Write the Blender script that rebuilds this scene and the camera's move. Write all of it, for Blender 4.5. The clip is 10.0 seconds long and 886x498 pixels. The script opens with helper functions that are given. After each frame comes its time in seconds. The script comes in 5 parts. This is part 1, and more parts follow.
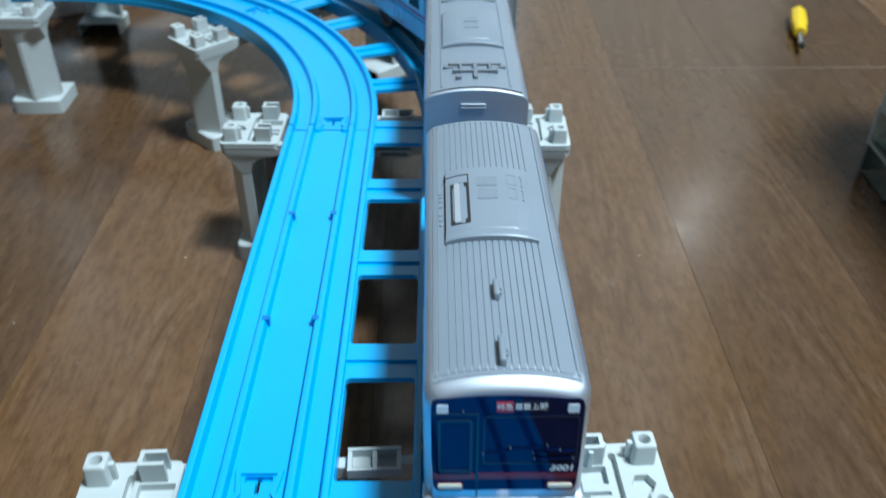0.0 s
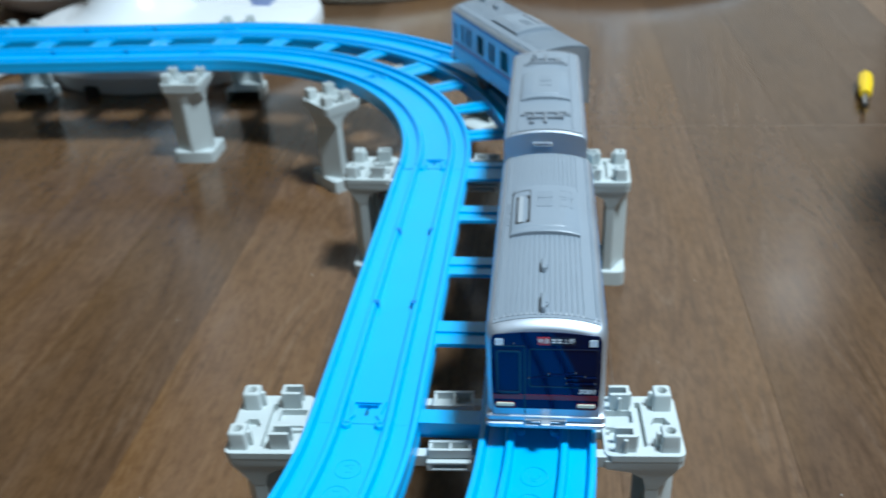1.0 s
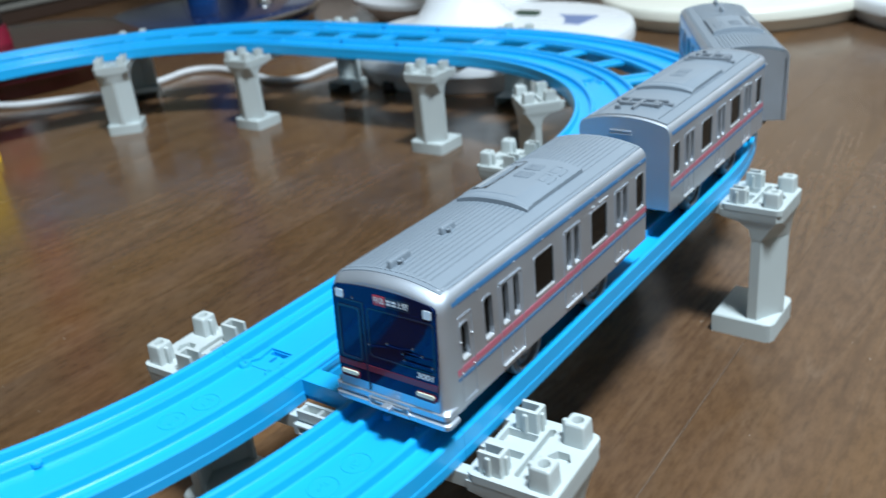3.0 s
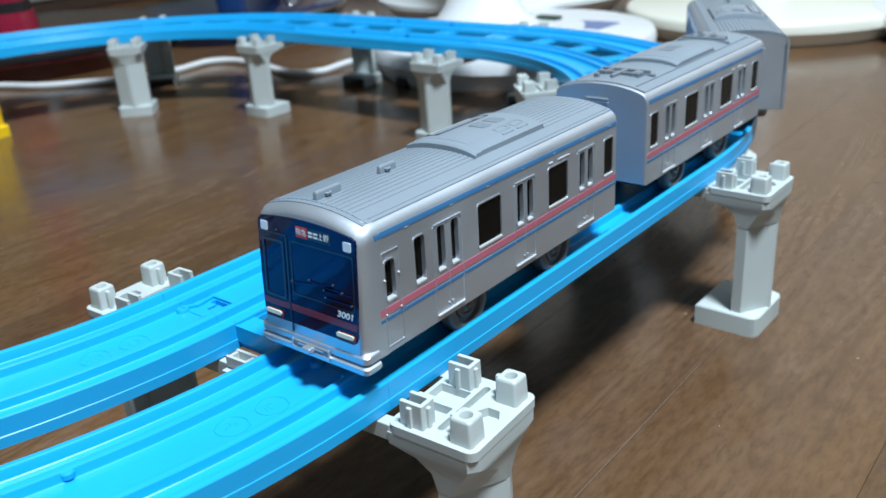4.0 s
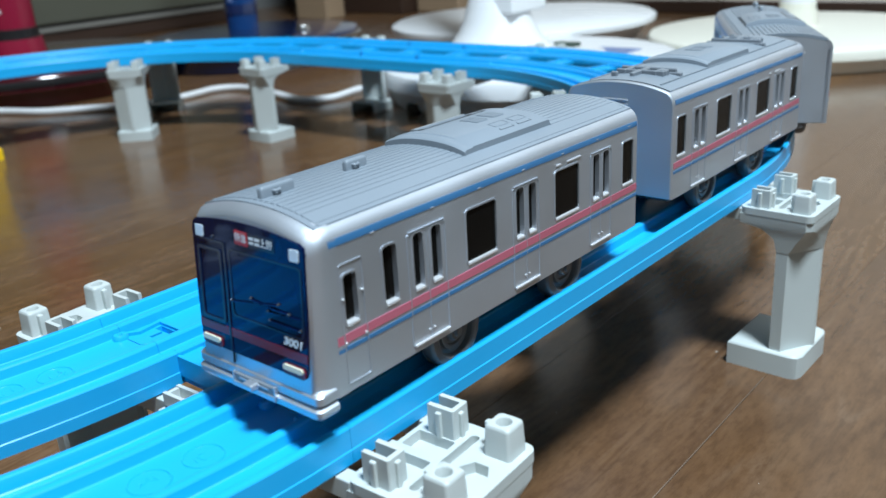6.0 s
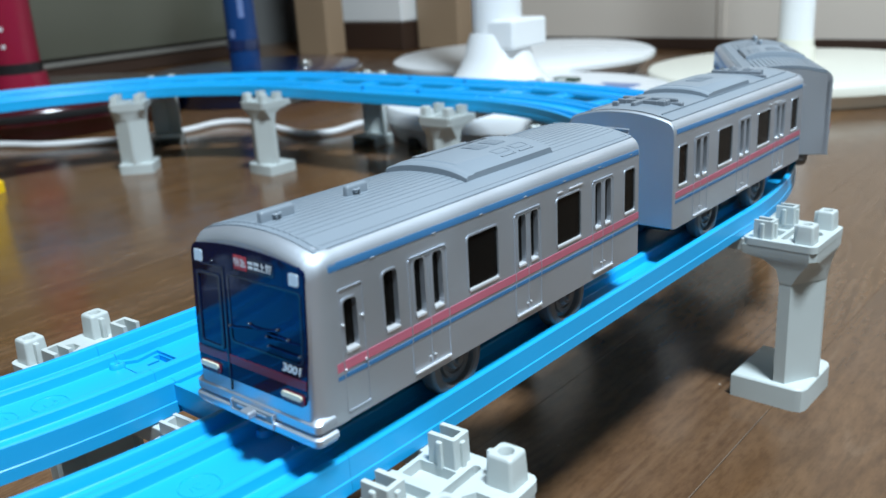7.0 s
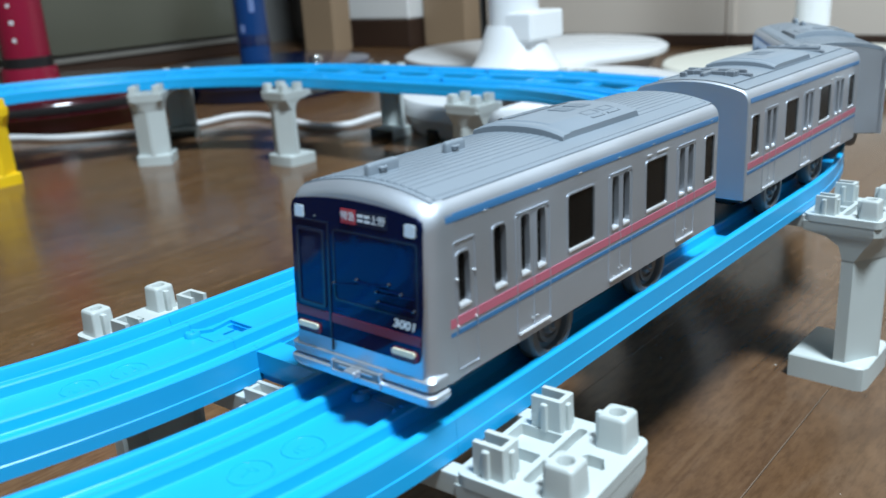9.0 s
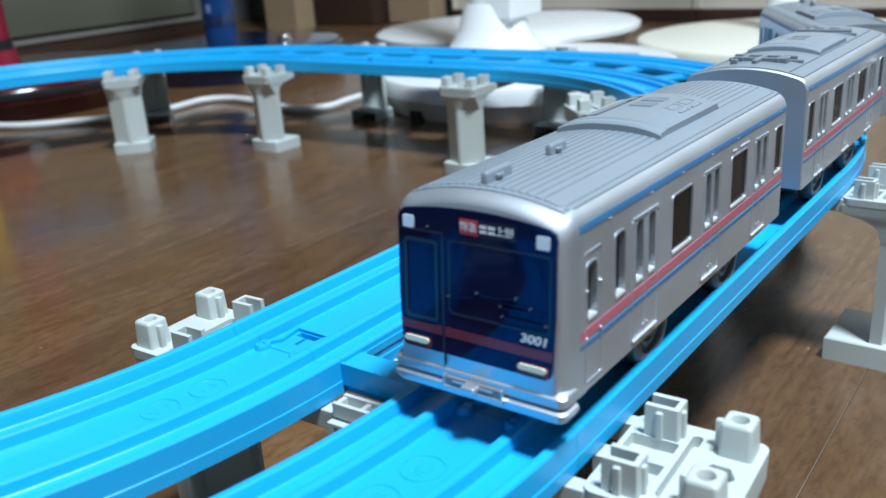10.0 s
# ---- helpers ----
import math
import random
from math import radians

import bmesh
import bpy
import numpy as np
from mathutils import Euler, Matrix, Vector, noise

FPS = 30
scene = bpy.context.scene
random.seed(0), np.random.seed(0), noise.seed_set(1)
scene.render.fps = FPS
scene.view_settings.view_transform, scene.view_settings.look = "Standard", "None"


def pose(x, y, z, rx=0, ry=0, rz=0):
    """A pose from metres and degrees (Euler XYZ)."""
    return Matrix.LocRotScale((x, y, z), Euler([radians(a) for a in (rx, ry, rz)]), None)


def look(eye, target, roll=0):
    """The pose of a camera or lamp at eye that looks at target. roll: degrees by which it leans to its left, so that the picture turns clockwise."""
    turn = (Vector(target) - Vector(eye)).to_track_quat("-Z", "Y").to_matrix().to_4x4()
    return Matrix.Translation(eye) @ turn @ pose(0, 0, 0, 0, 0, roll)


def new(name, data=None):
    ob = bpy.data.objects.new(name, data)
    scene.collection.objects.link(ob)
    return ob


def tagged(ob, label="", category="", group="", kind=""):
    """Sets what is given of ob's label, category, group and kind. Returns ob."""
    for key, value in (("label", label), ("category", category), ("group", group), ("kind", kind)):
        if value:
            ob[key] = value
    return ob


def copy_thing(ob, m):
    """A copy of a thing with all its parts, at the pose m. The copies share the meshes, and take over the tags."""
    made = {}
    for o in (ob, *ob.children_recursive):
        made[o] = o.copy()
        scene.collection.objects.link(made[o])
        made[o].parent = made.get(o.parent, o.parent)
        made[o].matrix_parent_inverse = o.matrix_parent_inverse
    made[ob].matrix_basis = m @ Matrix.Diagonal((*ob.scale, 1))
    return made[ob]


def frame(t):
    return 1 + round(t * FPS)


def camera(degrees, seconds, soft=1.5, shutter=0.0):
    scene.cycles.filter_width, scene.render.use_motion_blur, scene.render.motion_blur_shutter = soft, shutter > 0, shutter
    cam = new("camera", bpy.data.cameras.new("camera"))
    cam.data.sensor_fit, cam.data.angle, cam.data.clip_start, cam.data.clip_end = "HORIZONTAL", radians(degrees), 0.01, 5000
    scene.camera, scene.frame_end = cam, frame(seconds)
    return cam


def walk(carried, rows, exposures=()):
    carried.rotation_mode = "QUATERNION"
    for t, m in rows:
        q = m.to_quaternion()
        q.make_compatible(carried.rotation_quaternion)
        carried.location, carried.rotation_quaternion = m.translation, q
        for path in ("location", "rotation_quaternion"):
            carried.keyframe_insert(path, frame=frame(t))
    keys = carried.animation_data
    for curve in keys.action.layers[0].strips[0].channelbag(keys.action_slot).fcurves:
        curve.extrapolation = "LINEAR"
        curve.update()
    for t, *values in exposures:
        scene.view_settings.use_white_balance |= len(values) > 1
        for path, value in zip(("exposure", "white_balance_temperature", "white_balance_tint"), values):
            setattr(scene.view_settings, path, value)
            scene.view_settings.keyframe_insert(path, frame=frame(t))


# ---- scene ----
cam = camera(53.6, 10.0, shutter=0.4)
cam.data.dof.use_dof, cam.data.dof.focus_distance, cam.data.dof.aperture_fstop = True, 0.24, 22.0
PATH = [
    (0, (-0.0142, -0.1536, 0.2596), (-0.0049, 1.4696, -0.9086), -0.07),
    (0.5, (-0.0034, -0.1935, 0.2663), (-0.0550, 1.4499, -0.8724), -0.88),
    (1, (0.0010, -0.2366, 0.2834), (-0.2342, 1.4638, -0.7429), -3.42),
    (1.5, (0.0129, -0.2581, 0.2853), (-0.5537, 1.4180, -0.6472), -6.25),
    (2, (0.0665, -0.2183, 0.2526), (-0.8334, 1.3375, -0.6247), -8.44),
    (2.5, (0.1094, -0.1803, 0.2318), (-0.9500, 1.2867, -0.6198), -8.05),
    (3, (0.1385, -0.1652, 0.2238), (-0.9693, 1.2720, -0.6172), -6.00),
    (3.2, (0.1480, -0.1613, 0.2188), (-0.9715, 1.2691, -0.6185), -5.28),
    (4.3, (0.1560, -0.1402, 0.1898), (-1.0372, 1.2664, -0.5833), -3.70),
    (4.5, (0.1535, -0.1325, 0.1859), (-1.0517, 1.2694, -0.5771), -3.80),
    (5, (0.1450, -0.1190, 0.1797), (-1.0722, 1.2870, -0.5562), -3.81),
    (5.5, (0.1387, -0.1151, 0.1753), (-1.0843, 1.2948, -0.5434), -3.84),
    (5.7, (0.1382, -0.1143, 0.1747), (-1.0856, 1.2950, -0.5439), -3.73),
    (6.8, (0.1371, -0.1129, 0.1712), (-1.1026, 1.3214, -0.4656), -3.60),
    (7, (0.1369, -0.1129, 0.1711), (-1.1040, 1.3243, -0.4570), -3.52),
    (7.5, (0.1365, -0.1140, 0.1696), (-1.1086, 1.3254, -0.4447), -3.42),
    (8, (0.1341, -0.1166, 0.1664), (-1.1124, 1.3238, -0.4430), -3.32),
    (8.5, (0.1283, -0.1206, 0.1638), (-1.1175, 1.3209, -0.4445), -3.41),
    (9, (0.1178, -0.1261, 0.1619), (-1.1162, 1.3189, -0.4619), -3.47),
    (9.5, (0.1031, -0.1319, 0.1638), (-1.0928, 1.3336, -0.4859), -3.50),
    (10, (0.0878, -0.1379, 0.1676), (-1.0550, 1.3551, -0.5143), -3.83),
]
walk(cam, [(t, look(eye, target, roll)) for t, eye, target, roll in PATH],
     exposures=[(0.0, -0.14, 6030, 5), (1.2, -0.08, 6010, 5), (2.0, 0.05, 6110, 6), (2.5, 0.06, 6190, 7), (3.0, 0.03, 6270, 8), (4.5, 0.08, 6280, 8), (10.0, 0.07, 6300, 8)])

# ---------------------------------------------------------------- world, lights
world = bpy.data.worlds.new("room_air")
scene.world = world
world.use_nodes = True
world.node_tree.nodes["Background"].inputs[0].default_value = (0.75, 0.85, 1.0, 1)
world.node_tree.nodes["Background"].inputs[1].default_value = 0.02

CEILING_LAMP = (0.77, -0.19, 2.30)
lamp_data = bpy.data.lights.new("ceiling_lamp", "AREA")
lamp_data.shape, lamp_data.size, lamp_data.energy = "DISK", 0.46, 121
lamp_data.color = (0.79, 0.912, 1.0)
new("ceiling_lamp", lamp_data).matrix_world = pose(*CEILING_LAMP)


# ---------------------------------------------------------------- materials
def nodes_of(name):
    m = bpy.data.materials.new(name)
    m.use_nodes = True
    nt = m.node_tree
    return m, nt, nt.nodes["Principled BSDF"]


def link(nt, a, b):
    nt.links.new(a, b)


def plastic(name, color, rough=0.35, vary=0.06, scale=180.0, bump=0.05, metal=0.0, spec=0.5, coat=0.0, sss=0.0):
    """Moulded or painted surface: two scales of tone, fine relief and gloss that varies."""
    m, nt, b = nodes_of(name)
    tc = nt.nodes.new("ShaderNodeTexCoord")
    n1 = nt.nodes.new("ShaderNodeTexNoise")
    n1.inputs["Scale"].default_value, n1.inputs["Detail"].default_value = scale * 0.12, 3
    n2 = nt.nodes.new("ShaderNodeTexNoise")
    n2.inputs["Scale"].default_value, n2.inputs["Detail"].default_value = scale * 4, 4
    link(nt, tc.outputs["Object"], n1.inputs["Vector"])
    link(nt, tc.outputs["Object"], n2.inputs["Vector"])
    ramp = nt.nodes.new("ShaderNodeValToRGB")
    e = ramp.color_ramp.elements
    e[0].position, e[1].position = 0.3, 0.75
    e[0].color = (*[c * (1 - vary) for c in color], 1)
    e[1].color = (*[min(1, c * (1 + vary)) for c in color], 1)
    link(nt, n1.outputs["Fac"], ramp.inputs["Fac"])
    link(nt, ramp.outputs["Color"], b.inputs["Base Color"])
    mr = nt.nodes.new("ShaderNodeMapRange")
    mr.inputs["To Min"].default_value, mr.inputs["To Max"].default_value = rough * 0.8, rough * 1.25
    link(nt, n1.outputs["Fac"], mr.inputs["Value"])
    link(nt, mr.outputs["Result"], b.inputs["Roughness"])
    bp = nt.nodes.new("ShaderNodeBump")
    bp.inputs["Strength"].default_value, bp.inputs["Distance"].default_value = bump, 0.0004
    link(nt, n2.outputs["Fac"], bp.inputs["Height"])
    link(nt, bp.outputs["Normal"], b.inputs["Normal"])
    b.inputs["Metallic"].default_value = metal
    b.inputs["Specular IOR Level"].default_value = spec
    b.inputs["Coat Weight"].default_value = coat
    b.inputs["Coat Roughness"].default_value = 0.1
    return m


def wood_floor():
    """Plain-sawn boards: figure from contours of stretched noise, fine pores, a tone for each board, glossy varnish with wear."""
    m, nt, b = nodes_of("varnished_oak_floor")

    def node(kind, **values):
        n = nt.nodes.new(kind)
        for key, value in values.items():
            n.inputs[key.replace("_", " ")].default_value = value
        return n

    def math_node(op, a, c):
        n = nt.nodes.new("ShaderNodeMath")
        n.operation = op
        link(nt, a, n.inputs[0])
        if isinstance(c, (int, float)):
            n.inputs[1].default_value = c
        else:
            link(nt, c, n.inputs[1])
        return n.outputs[0]
    tc = nt.nodes.new("ShaderNodeTexCoord")
    info = nt.nodes.new("ShaderNodeObjectInfo")
    shift = nt.nodes.new("ShaderNodeCombineXYZ")
    link(nt, math_node("MULTIPLY", info.outputs["Random"], 31.0), shift.inputs[0])
    link(nt, math_node("MULTIPLY", info.outputs["Random"], 17.0), shift.inputs[1])
    add = nt.nodes.new("ShaderNodeVectorMath")
    link(nt, tc.outputs["Object"], add.inputs[0])
    link(nt, shift.outputs[0], add.inputs[1])
    def stretched(sx, sy):
        n = nt.nodes.new("ShaderNodeMapping")
        n.inputs["Scale"].default_value = (sx, sy, 1)
        link(nt, add.outputs[0], n.inputs["Vector"])
        return n.outputs[0]

    def noise(vector, **values):
        n = node("ShaderNodeTexNoise", **values)
        link(nt, vector, n.inputs["Vector"])
        return n.outputs["Fac"]

    def blend(fac, a, colour):
        n = nt.nodes.new("ShaderNodeMix")
        n.data_type = "RGBA"
        link(nt, fac, n.inputs[0])
        if isinstance(a, tuple):
            n.inputs[6].default_value = a
        else:
            link(nt, a, n.inputs[6])
        n.inputs[7].default_value = colour
        return n.outputs[2]

    def ramp_to(value, lo, hi, top=1.0):
        n = nt.nodes.new("ShaderNodeMapRange")
        for key, v in (("From Min", lo), ("From Max", hi), ("To Min", 0.0), ("To Max", top)):
            n.inputs[key].default_value = v
        link(nt, value, n.inputs["Value"])
        return n.outputs["Result"]
    flame = noise(stretched(1, 0.11), Scale=11.0, Detail=2.0, Roughness=0.42, Distortion=0.8)
    rings = math_node("SINE", math_node("MULTIPLY", flame, 150.0), 0.0)
    pores = noise(stretched(1, 0.30), Scale=330.0, Detail=5.0, Roughness=0.7)
    mottle = noise(stretched(1, 0.45), Scale=75.0, Detail=5.0, Roughness=0.7)
    broad = noise(stretched(1, 0.22), Scale=17.0, Detail=3.0, Roughness=0.55, Distortion=0.5)
    wander = noise(stretched(1, 0.5), Scale=24.0, Detail=4.0, Roughness=0.6)
    streak = noise(stretched(1, 0.07), Scale=190.0, Detail=4.0, Roughness=0.65)
    # greyer and more orange heartwood, darkened along the grain
    body = blend(ramp_to(broad, 0.36, 0.64), (0.105, 0.0560, 0.0300, 1), (0.112, 0.0525, 0.0170, 1))
    body = blend(math_node("ADD", ramp_to(mottle, 0.40, 0.70, 0.30), ramp_to(pores, 0.42, 0.70, 0.34)), body, (0.180, 0.100, 0.050, 1))
    body = blend(ramp_to(pores, 0.50, 0.30, 0.42), body, (0.052, 0.0260, 0.0120, 1))
    body = blend(ramp_to(streak, 0.54, 0.72, 0.32), body, (0.190, 0.112, 0.062, 1))
    body = blend(ramp_to(streak, 0.46, 0.28, 0.50), body, (0.050, 0.0245, 0.0105, 1))
    low = math_node("POWER", math_node("MAXIMUM", math_node("MULTIPLY", rings, -1.0), 0.0), 3.0)
    body = blend(math_node("MULTIPLY", low, ramp_to(wander, 0.40, 0.66, 0.55)), body, (0.058, 0.0270, 0.0115, 1))
    # paler lines along the open grain, broken along their length
    crest = math_node("POWER", math_node("MAXIMUM", rings, 0.0), 5.0)
    crest = math_node("MULTIPLY", crest, math_node("MULTIPLY", ramp_to(wander, 0.44, 0.62), ramp_to(pores, 0.34, 0.56, 0.60)))
    body = blend(crest, body, (0.158, 0.098, 0.060, 1))
    # specks of dust
    dots = node("ShaderNodeTexVoronoi", Scale=210.0, Randomness=1.0)
    link(nt, tc.outputs["Object"], dots.inputs["Vector"])
    keep = nt.nodes.new("ShaderNodeSeparateColor")
    link(nt, dots.outputs["Color"], keep.inputs["Color"])
    few = math_node("GREATER_THAN", keep.outputs[0], 0.965)
    size = math_node("MULTIPLY", math_node("ADD", keep.outputs[1], 0.4), 0.075)
    body = blend(math_node("MULTIPLY", math_node("MULTIPLY", few, math_node("LESS_THAN", dots.outputs["Distance"], size)), 0.8), body, (0.50, 0.47, 0.43, 1))
    hsv = nt.nodes.new("ShaderNodeHueSaturation")
    tint = nt.nodes.new("ShaderNodeSeparateColor")
    link(nt, info.outputs["Color"], tint.inputs["Color"])
    link(nt, math_node("MULTIPLY", tint.outputs[0], 2.0), hsv.inputs["Value"])
    link(nt, body, hsv.inputs["Color"])
    link(nt, hsv.outputs["Color"], b.inputs["Base Color"])
    worn = node("ShaderNodeTexNoise", Scale=11.0, Detail=6.0, Roughness=0.65)
    link(nt, tc.outputs["Object"], worn.inputs["Vector"])
    mr = nt.nodes.new("ShaderNodeMapRange")
    mr.inputs["From Min"].default_value, mr.inputs["From Max"].default_value = 0.3, 0.7
    mr.inputs["To Min"].default_value, mr.inputs["To Max"].default_value = 0.13, 0.27
    link(nt, worn.outputs["Fac"], mr.inputs["Value"])
    link(nt, mr.outputs["Result"], b.inputs["Roughness"])
    bp = nt.nodes.new("ShaderNodeBump")
    bp.inputs["Strength"].default_value, bp.inputs["Distance"].default_value = 0.12, 0.0003
    link(nt, pores, bp.inputs["Height"])
    link(nt, bp.outputs["Normal"], b.inputs["Normal"])
    b.inputs["Specular IOR Level"].default_value = 0.6
    return m


def glass_like(name, color, rough=0.05, alpha=0.35):
    m, nt, b = nodes_of(name)
    b.inputs["Base Color"].default_value = (*color, 1)
    b.inputs["Roughness"].default_value = rough
    b.inputs["Transmission Weight"].default_value = alpha
    b.inputs["IOR"].default_value = 1.45
    return m


def glow(name, color, strength):
    m, nt, b = nodes_of(name)
    b.inputs["Base Color"].default_value = (*color, 1)
    b.inputs["Emission Color"].default_value = (*color, 1)
    b.inputs["Emission Strength"].default_value = strength
    return m


M_BLUE = plastic("blue_rail_plastic", (0.020, 0.392, 0.785), 0.31, 0.05, 160, 0.04, spec=0.5)
M_NOTCHSHADE = plastic("notch_shade_blue", (0.007, 0.17, 0.48), 0.4, 0.05, 160, 0.04)
M_PIER = plastic("grey_pier_plastic", (0.50, 0.54, 0.53), 0.42, 0.05, 200, 0.05)
M_YELLOW = plastic("yellow_plastic", (0.85, 0.55, 0.01), 0.35, 0.05, 200, 0.04)
M_SILVER = plastic("silver_train_paint", (0.58, 0.622, 0.685), 0.50, 0.03, 300, 0.05, metal=0.88, coat=0.35)
M_CHROME = plastic("bright_silver_edge", (0.74, 0.75, 0.77), 0.22, 0.03, 300, 0.03, metal=0.45)
M_ROOF = plastic("grey_roof_plastic", (0.215, 0.253, 0.295), 0.38, 0.04, 300, 0.06)
M_ROOFDARK = plastic("roof_fitting_plastic", (0.18, 0.205, 0.235), 0.42, 0.04, 300, 0.06)
M_PANE = plastic("dark_window_print", (0.005, 0.0046, 0.0042), 0.22, 0.1, 120, 0.02, spec=0.12)
M_MASK = plastic("navy_front_glass", (0.002, 0.007, 0.036), 0.06, 0.1, 60, 0.01, spec=0.42)
M_MASK.node_tree.nodes["Principled BSDF"].inputs["Specular Tint"].default_value = (0.36, 0.46, 1.0, 1)
M_MASKLINE = plastic("navy_front_relief", (0.010, 0.018, 0.045), 0.12, 0.1, 60, 0.02)
M_RED = plastic("red_stripe_paint", (0.52, 0.14, 0.20), 0.36, 0.05, 300, 0.04, metal=0.15)
M_STRIPE = plastic("blue_stripe_paint", (0.05, 0.175, 0.37), 0.36, 0.05, 300, 0.04, metal=0.15)
M_SIGNRED = plastic("red_sign_print", (0.42, 0.03, 0.04), 0.3, 0.04, 300, 0.02)
M_DARKRED = plastic("dark_red_line_print", (0.13, 0.015, 0.03), 0.2, 0.04, 300, 0.02)
M_WHITEINK = plastic("white_print", (0.75, 0.77, 0.78), 0.35, 0.04, 300, 0.02)
M_LAMP = plastic("lamp_lens_print", (0.72, 0.80, 0.86), 0.2, 0.04, 300, 0.02)
M_CREAM = plastic("cream_lamp_print", (0.72, 0.70, 0.55), 0.25, 0.04, 300, 0.02)
M_LEVER = plastic("grey_switch_plastic", (0.36, 0.385, 0.41), 0.4, 0.04, 300, 0.04)
M_GLINTKNOB = plastic("dark_knob_metal", (0.20, 0.21, 0.24), 0.16, 0.05, 300, 0.02, metal=0.8)
M_WHEEL = plastic("grey_wheel_plastic", (0.125, 0.132, 0.137), 0.34, 0.08, 200, 0.05)
M_BLACK = plastic("black_plastic", (0.015, 0.015, 0.016), 0.35, 0.1, 100, 0.05)
M_STEEL = plastic("bright_steel", (0.55, 0.55, 0.55), 0.25, 0.05, 200, 0.03, metal=1.0)
M_FANWHITE = plastic("white_fan_plastic", (0.80, 0.81, 0.82), 0.28, 0.02, 20, 0.02, spec=0.5)
M_FANCREAM = plastic("cream_fan_plastic", (0.80, 0.78, 0.68), 0.30, 0.02, 20, 0.02)
M_FANSHADE = plastic("shaded_fan_plastic", (0.42, 0.42, 0.42), 0.4, 0.04, 20, 0.02)
M_FANBLUE = plastic("dark_blue_fan_plastic", (0.008, 0.022, 0.085), 0.10, 0.08, 12, 0.02, coat=0.6)
M_FANRED = plastic("dark_red_fan_plastic", (0.050, 0.004, 0.009), 0.14, 0.08, 12, 0.02, coat=0.5)
M_BLUEPOLE = plastic("blue_pole_plastic", (0.006, 0.046, 0.175), 0.22, 0.1, 15, 0.02)
M_REDPOLE = plastic("red_pole_plastic", (0.27, 0.009, 0.036), 0.25, 0.08, 15, 0.02)
M_JOINTSTRIP = plastic("pale_joint_strip", (0.170, 0.122, 0.090), 0.5, 0.5, 90, 0.1)
M_GREEN = plastic("dark_green_print", (0.03, 0.06, 0.04), 0.4, 0.1, 40, 0.02)
M_CABLE = plastic("white_cable", (0.78, 0.79, 0.80), 0.4, 0.03, 60, 0.02)
M_WALL = plastic("beige_wallpaper", (0.16, 0.16, 0.155), 0.8, 0.06, 14, 0.3)
M_CEIL = plastic("white_ceiling", (0.40, 0.40, 0.40), 0.85, 0.03, 10, 0.2)
M_PANEL = plastic("pale_panel", (0.67, 0.595, 0.52), 0.6, 0.06, 10, 0.1)
M_POST = plastic("tan_wood_post", (0.35, 0.245, 0.155), 0.5, 0.2, 12, 0.2)
M_DARKWOOD = plastic("dark_brown_board", (0.045, 0.024, 0.016), 0.45, 0.2, 12, 0.2)
M_CABGLASS = plastic("dark_cabinet_glass", (0.112, 0.112, 0.086), 0.14, 0.5, 9, 0.02)
M_CABTRIM = plastic("grey_cabinet_trim", (0.20, 0.19, 0.17), 0.4, 0.1, 10, 0.05)
M_TUB = glass_like("green_tinted_tray_plastic", (0.30, 0.42, 0.39), 0.12, 0.94)
M_TUBRIM = plastic("frosted_tray_rim", (0.20, 0.23, 0.22), 0.35, 0.04, 40, 0.03)
M_WHITEBOX = plastic("white_card_box", (0.84, 0.84, 0.83), 0.6, 0.03, 12, 0.1)
M_LABEL = plastic("blue_label_print", (0.18, 0.25, 0.48), 0.4, 0.3, 40, 0.02)
M_GLOW = glow("lamp_diffuser", (0.95, 0.98, 1.0), 14.0)
M_FLOOR = wood_floor()


# ---------------------------------------------------------------- mesh helpers
def finish(bm, name, mat, smooth=35):
    bmesh.ops.remove_doubles(bm, verts=bm.verts, dist=1e-7)
    bmesh.ops.recalc_face_normals(bm, faces=bm.faces)
    me = bpy.data.meshes.new(name)
    bm.to_mesh(me)
    bm.free()
    me.materials.append(mat)
    if smooth:
        me.polygons.foreach_set("use_smooth", [True] * len(me.polygons))
        me.set_sharp_from_angle(angle=radians(smooth))
    return me


def part(name, bm, mat, parent, label="", smooth=35, at=None):
    ob = new(name, finish(bm, name, mat, smooth))
    ob.parent = parent
    if at is not None:
        ob.matrix_basis = at
    return tagged(ob, label) if label else ob


def thing(name, m, label, category, group="", kind=""):
    ob = new(name)
    ob.empty_display_size = 0.01
    ob.matrix_basis = m
    return tagged(ob, label, category, group, kind)


def box(bm, x0, x1, y0, y1, z0, z1, bevel=0.0, seg=2):
    """Adds a box, with rounded edges where bevel is given."""
    r = bmesh.ops.create_cube(bm, size=1.0)
    vs = r["verts"]
    for v in vs:
        v.co = Vector(((x0 + x1) / 2 + v.co.x * (x1 - x0), (y0 + y1) / 2 + v.co.y * (y1 - y0), (z0 + z1) / 2 + v.co.z * (z1 - z0)))
    if bevel:
        es = list({e for v in vs for e in v.link_edges})
        bmesh.ops.bevel(bm, geom=es, offset=bevel, segments=seg, affect="EDGES", profile=0.5)
    return bm


def boxes(*specs, bevel=0.0):
    bm = bmesh.new()
    for s in specs:
        box(bm, *s, bevel=bevel)
    return bm


